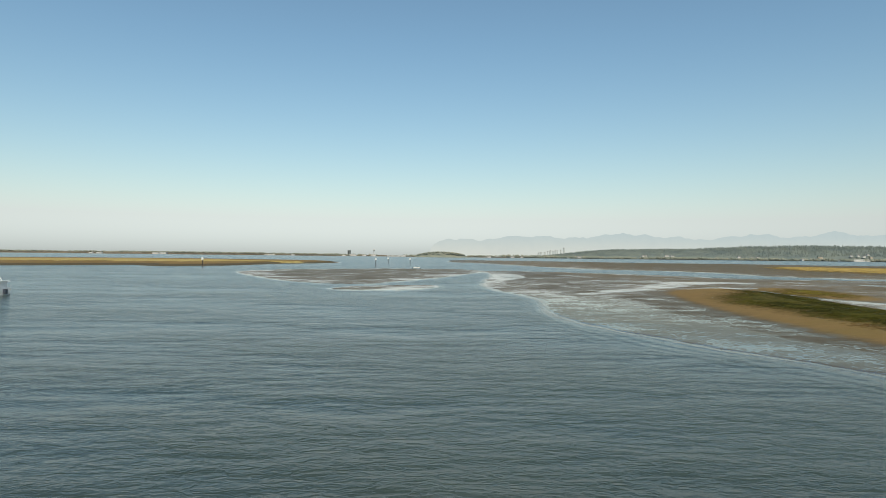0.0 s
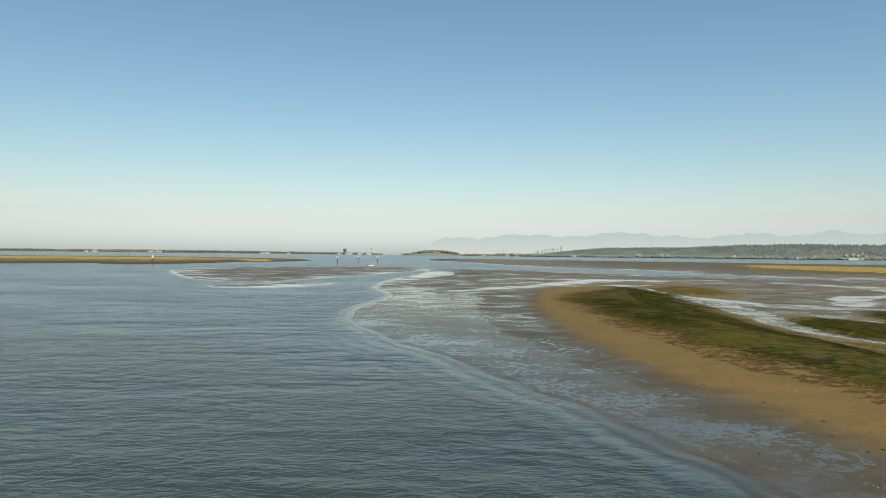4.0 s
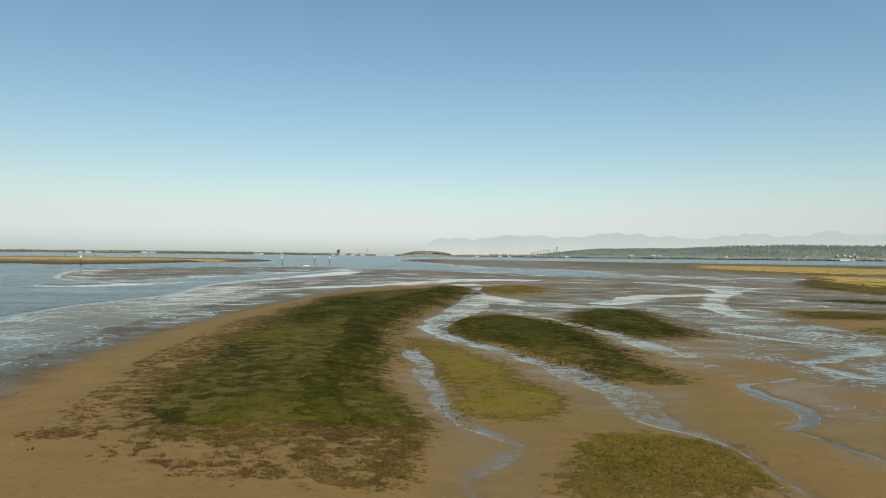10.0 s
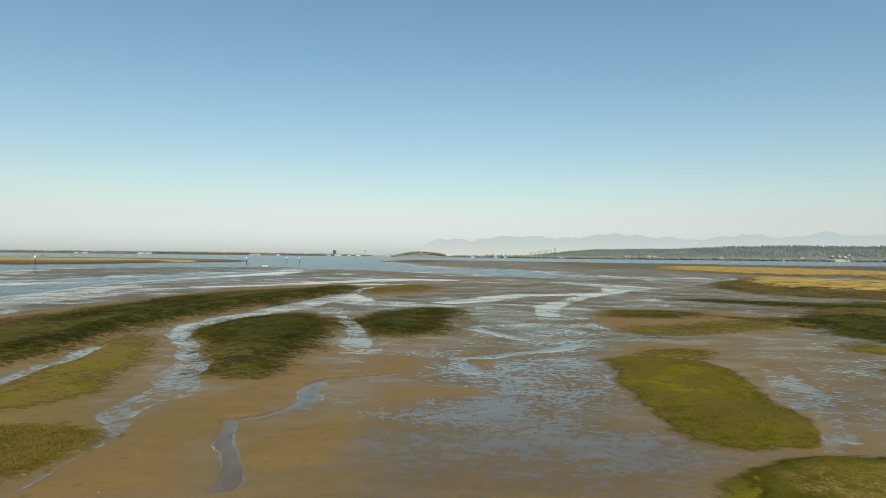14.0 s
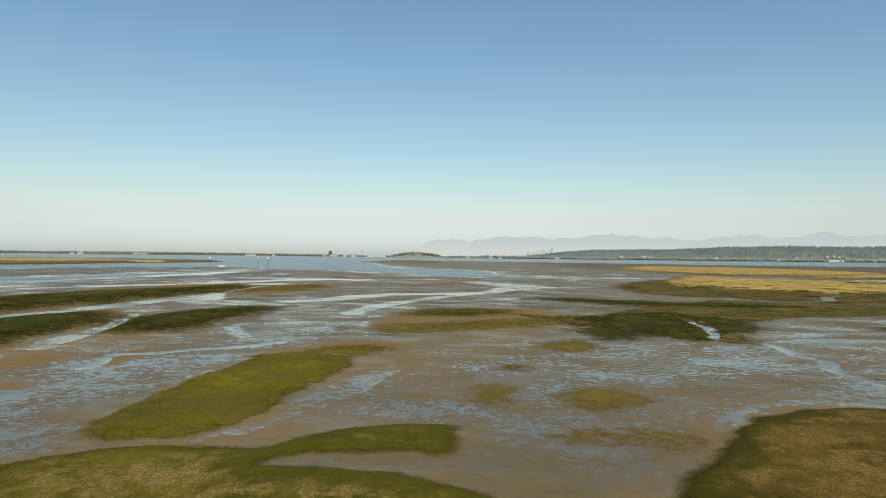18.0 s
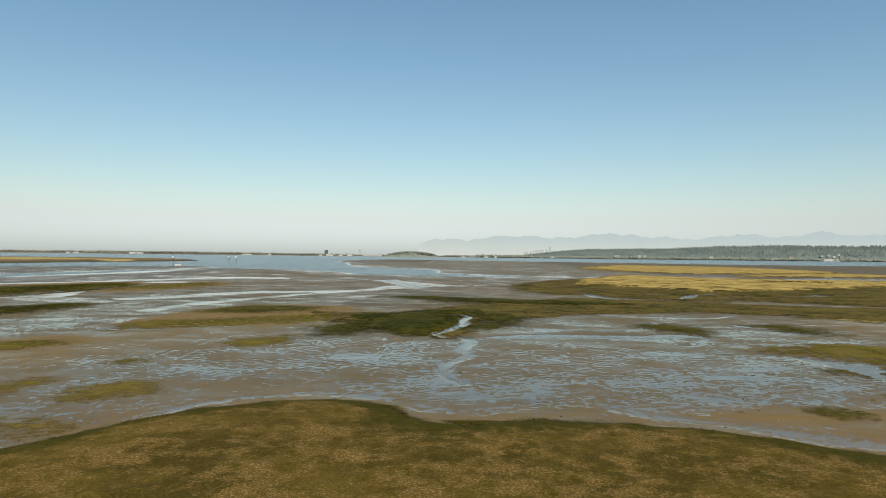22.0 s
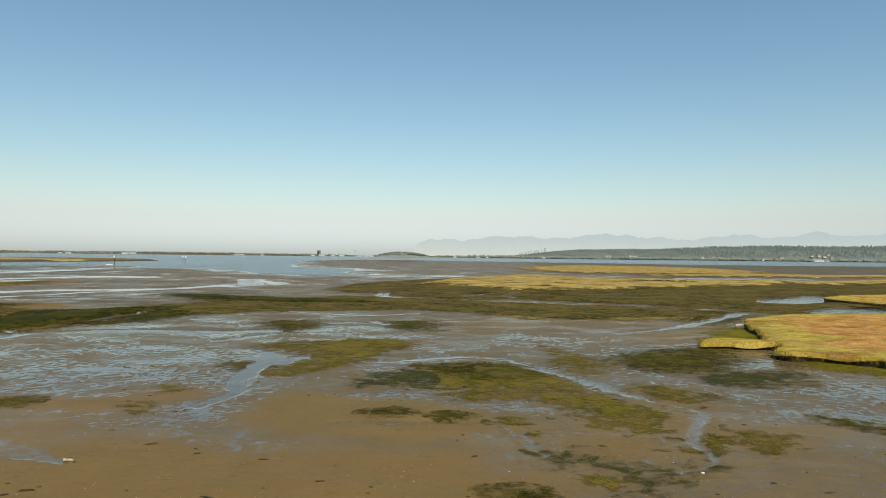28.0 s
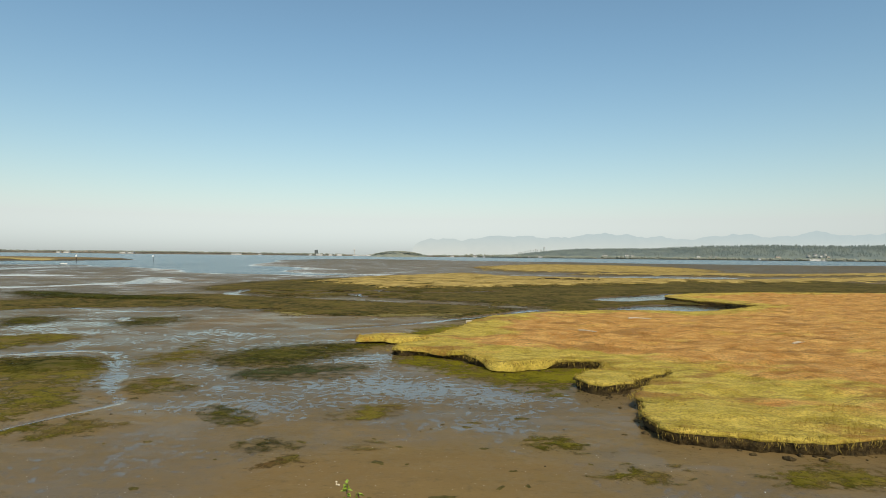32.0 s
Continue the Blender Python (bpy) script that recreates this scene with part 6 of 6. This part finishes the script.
# ---- small things on the flats ----
SHELL = material("bleached_shell", (0.75, 0.72, 0.65), 0.6)
CLOD = far_material("dark_weed_clod", (0.03, 0.024, 0.012), (0.075, 0.055, 0.022), 8.0)
DRIFT = far_material("bleached_driftwood", (0.40, 0.32, 0.22), (0.62, 0.54, 0.42), 9.0)


def pebbles(name, x, y, size, mat, flat=0.6, lift=0.0):
    """Small uneven lumps lying on the ground, in one mesh."""
    z, _, _ = relief(x, y)
    bm = bmesh.new()
    bmesh.ops.create_icosphere(bm, subdivisions=1, radius=1.0)
    base = np.array([v.co[:] for v in bm.verts])
    tri = np.array([[v.index for v in f.verts] for f in bm.faces])
    bm.free()
    n = len(x)
    turn = np.random.rand(n) * 6.283
    stretch = np.random.uniform(0.6, 1.5, n)
    wob = np.random.uniform(0.7, 1.25, (n, len(base), 1))
    c = base[None] * wob * size[:, None, None]
    px, py = c[..., 0] * stretch[:, None], c[..., 1]
    co = np.stack([px * np.cos(turn)[:, None] - py * np.sin(turn)[:, None] + x[:, None], px * np.sin(turn)[:, None] + py * np.cos(turn)[:, None] + y[:, None],
                   c[..., 2] * flat + np.maximum(z, -0.03)[:, None] + lift], -1).reshape(-1, 3)
    tris = (tri[None] + (np.arange(n) * len(base))[:, None, None]).reshape(-1, 3)
    return link_faces(name, co, tris, mat)


n = 700
x, y = np.random.uniform(28, 165, n), 11 + 34 * np.random.rand(n) ** 1.8
ok = relief(x, y)[0] > -0.02
x, y = x[ok], y[ok]
tagged(pebbles("shells", x, y, np.random.uniform(0.008, 0.018, len(x)), SHELL), "scattered small white shells on the mud", "shells", kind="stuff")


def scraps(name, x, y, size, mat, long=2.2, side=13):
    """Ragged flat mats of weed pressed on the mud, each a low dome with torn edges, in one mesh."""
    z = np.maximum(relief(x, y)[0], -0.03)
    n = len(x)
    ang = np.arange(side) * 2 * np.pi / side
    r = size[:, None] * np.random.uniform(0.45, 1.25, (n, side))
    turn = np.random.normal(0, 0.5, n)
    px, py = r * np.cos(ang) * np.random.uniform(1.0, long, n)[:, None], r * np.sin(ang) * np.random.uniform(0.5, 1.0, n)[:, None]
    ex, ey = px * np.cos(turn)[:, None] - py * np.sin(turn)[:, None], px * np.sin(turn)[:, None] + py * np.cos(turn)[:, None]
    rim = np.stack([x[:, None] + ex, y[:, None] + ey, np.repeat(z[:, None] - 0.01, side, 1)], -1)
    mid = np.stack([x[:, None] + 0.6 * ex, y[:, None] + 0.6 * ey, z[:, None] + np.random.uniform(0.008, 0.03, (n, side))], -1)
    top = np.stack([x, y, z + 0.022], -1)[:, None]
    co = np.concatenate([rim, mid, top], 1)
    i, j = np.arange(side), (np.arange(side) + 1) % side
    one = np.concatenate([np.stack([i, j, side + j], 1), np.stack([i, side + j, side + i], 1), np.stack([side + i, side + j, np.full(side, 2 * side)], 1)])
    tris = (one[None] + (np.arange(n) * (2 * side + 1))[:, None, None]).reshape(-1, 3)
    return link_faces(name, co.reshape(-1, 3), tris, mat)


SCRAP = far_material("olive_weed_scrap", (0.050, 0.044, 0.012), (0.125, 0.096, 0.030), 5.0)
n = 200
x, y = np.random.uniform(98, 162, n), 12 + 17 * np.random.rand(n) ** 1.2
ok = (inside(x, y, TURF_MAIN[::2], 4.0) < -0.5) & (wave(x, y, 5.0, 95) + 0.5 * np.random.rand(n) > 0.0)
tagged(scraps("weed_scraps", x[ok], y[ok], 0.03 + 0.17 * np.random.rand(ok.sum()) ** 2.2, SCRAP), "flat olive-brown scraps of weed stranded on wet mud", "seaweed", kind="stuff")
n = 110
x, y = np.random.uniform(100, 160, n), 11.5 + 15 * np.random.rand(n) ** 1.3
ok = inside(x, y, TURF_MAIN[::2], 4.0) < -0.5
tagged(scraps("weed_scraps", x[ok], y[ok], 0.02 + 0.07 * np.random.rand(ok.sum()) ** 2, CLOD, 2.8), "dark scraps of loose weed lying on the mud", "seaweed", kind="stuff")
n = 900
x, y = np.random.uniform(112, 160, n), 11 + 6 * np.random.rand(n) ** 1.5
ok = inside(x, y, TURF_MAIN[::2], 4.0) < -0.5
tagged(pebbles("shells", x[ok], y[ok], np.random.uniform(0.005, 0.012, n)[ok], SHELL), "fine broken shell bits strewn on wet mud", "shells", kind="stuff")
rim = TURF_MAIN[(TURF_MAIN[:, 1] < 60) & (TURF_MAIN[:, 0] < 175)]
rim = rim[np.random.randint(0, len(rim), 500)] + np.random.normal(0, 0.22, (500, 2))
ok = inside(rim[:, 0], rim[:, 1], TURF_MAIN[::2], 4.0) < 0.02
rim = rim[ok]
tagged(pebbles("slumped_clods", rim[:, 0], rim[:, 1], 0.03 + 0.13 * np.random.rand(len(rim)) ** 2, BANK, 0.7), "dark rooty clods slumped at the foot of the turf bank", "clods", kind="stuff")
RUST = far_material("rust_brown_weed", (0.075, 0.043, 0.014), (0.165, 0.105, 0.036), 6.0)
for key, count in (("spit_edge", 2200), ("spit_fringe", 900)):
    outline = ring(("algae", key), ALGAE_SHAPES[key][1])
    lo, hi = outline.min(0), outline.max(0)
    x, y = np.random.uniform(lo[0], hi[0], count), lo[1] + (hi[1] - lo[1]) * np.random.rand(count) ** 1.6
    ok = (inside(x, y, outline, 2.0) > -0.2) & (wave(x, y, 1.1, 96) + 0.7 * wave(x, y, 3.0, 97) > -0.1)
    tagged(scraps("weed_scraps", x[ok], y[ok], 0.02 + 0.11 * np.random.rand(ok.sum()) ** 2 * np.clip(y[ok] / 22, 0.8, 2.0), RUST, 2.0), "rust-brown clumps of dried weed along the edge of the spit", "seaweed", kind="stuff")
n = 70
C3_END = [p[:2] for p in STREAM_SHAPES["c3"][3:5]]
along = np.random.rand(n)
x, y = np.interp(along, [0, 1], [C3_END[0][0], C3_END[1][0]]) + np.random.normal(0, 0.5, n), np.interp(along, [0, 1], [C3_END[0][1], C3_END[1][1]]) + np.random.normal(0, 0.5, n)
tagged(pebbles("weed_scraps", x, y, np.random.uniform(0.015, 0.055, n), CLOD, 0.3), "dark clods of weed in the shallow creek bed", "seaweed", kind="stuff")
n = 45
x, y = np.random.uniform(28.5, 32.5, n), np.random.uniform(16, 30, n)
tagged(pebbles("weed_scraps", x, y, np.random.uniform(0.02, 0.06, n), CLOD, 0.4), "dark lumps of weed scattered on bare sand", "seaweed", kind="stuff")


def lump(name, x, y, size, mat, label, category, flat=0.6, z=None):
    bm = bmesh.new()
    bmesh.ops.create_icosphere(bm, subdivisions=3, radius=1.0)
    g = relief(np.array([x]), np.array([y]))[0][0] if z is None else z
    for v in bm.verts:
        k = 1 + 0.25 * noise.noise(v.co * 1.7 + Vector((x, y, 0)))
        v.co = Vector((v.co.x * size[0] * k, v.co.y * size[1] * k, v.co.z * size[2] * k))
    me = bpy.data.meshes.new(name)
    bm.to_mesh(me)
    bm.free()
    me.materials.append(mat)
    ob = new(name, me)
    ob.matrix_world = pose(x, y, max(g, -0.03) + size[2] * 0.7, 0, 0, (x * 37) % 360)
    return tagged(ob, label, category)


lump("stone", 131.0, 15.4, (0.045, 0.035, 0.025), SHELL, "pale wave-worn stone on the mud", "stone")
lump("weed_clod", 37.0, 15.27, (0.05, 0.035, 0.025), CLOD, "dark clod of weed lying on the sand", "seaweed")
lump("weed_clod", 36.93, 15.2, (0.03, 0.025, 0.02), CLOD, "small dark clod of weed on the sand", "seaweed")


def driftwood(name, x, y, z, long, thick, turn, label):
    """A worn log: a bent, knotty, tapered stick with broken ends."""
    bm = bmesh.new()
    rings_ = []
    for i, s in enumerate(np.linspace(0, 1, 12)):
        r = thick * (1 - 0.45 * s) * (1 + 0.15 * math.sin(7 * s + x))
        cy, cz = 0.08 * long * math.sin(3 * s + y), thick * 0.8 + 0.02 * long * math.sin(5 * s)
        rings_.append([bm.verts.new((long * (s - 0.5), cy + r * math.cos(0.785 * k) * random.uniform(0.85, 1.1), cz + r * math.sin(0.785 * k) * random.uniform(0.85, 1.1))) for k in range(8)])
    for a, b in zip(rings_, rings_[1:]):
        for k in range(8):
            bm.faces.new((a[k], a[(k + 1) % 8], b[(k + 1) % 8], b[k]))
    bm.faces.new(rings_[0][::-1])
    bm.faces.new(rings_[-1])
    me = bpy.data.meshes.new(name)
    bm.to_mesh(me)
    bm.free()
    me.materials.append(DRIFT)
    ob = new(name, me)
    ob.matrix_world = pose(x, y, z, 0, 0, turn)
    return tagged(ob, label, "driftwood")


driftwood("driftwood", 116.0, 15.6, 0.0, 0.22, 0.04, 10, "short pale piece of driftwood on the mud")
driftwood("driftwood", 146.2, 47.6, 0.2, 2.2, 0.09, 12, "bleached driftwood branch caught at the turf edge")
driftwood("driftwood", 158.0, 49.0, TURF_TOP, 1.8, 0.07, 5, "bleached driftwood branch on the marsh grass")
driftwood("driftwood", 163.0, 36.0, TURF_TOP, 1.4, 0.06, 30, "bleached driftwood stick on the marsh grass")
driftwood("driftwood", 152.5, 40.5, TURF_TOP, 1.1, 0.05, -20, "bleached driftwood stick on the marsh grass")


# ---- bush beside the track ----
LEAF = material("fresh_green_leaf", (0.30, 0.40, 0.04), 0.5)
STEM = material("reddish_stem", (0.16, 0.09, 0.05), 0.7)
BUD = material("pale_seed_head", (0.62, 0.52, 0.36), 0.8)


def bush(x, y, tops):
    thing = new("bush")
    thing.matrix_world = pose(x, y, 0)
    for px, pz in tops:
        bm = bmesh.new()
        pts = [Vector((px * s + 0.12 * math.sin(4 * s + px * 9), 0.3 * math.sin(3 * s + px * 5), pz * s)) for s in np.linspace(0, 1, 7)]
        for a, b in zip(pts, pts[1:]):
            tube(bm, a, b, 0.008)
        part("stem", bm, STEM, thing)
        for k in range(26):
            s = 1 - 0.25 * random.random() ** 1.5
            o = Vector((px * s + 0.12 * math.sin(4 * s + px * 9), 0.3 * math.sin(3 * s + px * 5), pz * s))
            bm = bmesh.new()
            ln, wd = random.uniform(0.05, 0.09), random.uniform(0.02, 0.035)
            v = [bm.verts.new(p) for p in ((0, 0, 0), (wd, ln * 0.4, 0.008), (0, ln, -0.01), (-wd, ln * 0.4, 0.008), (0, ln * 0.45, -0.006))]
            for f in ((0, 1, 4), (1, 2, 4), (2, 3, 4), (3, 0, 4)):
                bm.faces.new([v[i] for i in f])
            leaf = part("leaf", bm, LEAF, thing)
            leaf.matrix_local = Matrix.Translation(o) @ Euler((random.uniform(-0.5, 0.9), random.uniform(-0.5, 0.5), random.uniform(0, 6.28))).to_matrix().to_4x4()
    bm = bmesh.new()
    px, pz = tops[0]
    for k in range(5):
        bmesh.ops.create_icosphere(bm, subdivisions=1, radius=0.012, matrix=Matrix.Translation((px + random.uniform(-0.03, 0.03), 0.3 * math.sin(3 + px * 5), pz + random.uniform(-0.02, 0.05))))
    part("seed_head", bm, BUD, thing, "pale dry seed heads")
    tagged(thing, "green leafy bush beside the track with pale seed heads", "bush")


bush(143.6, 7.0, [(-0.34, 2.46), (0.03, 2.46), (0.14, 2.38), (0.19, 2.34), (0.24, 2.37)])
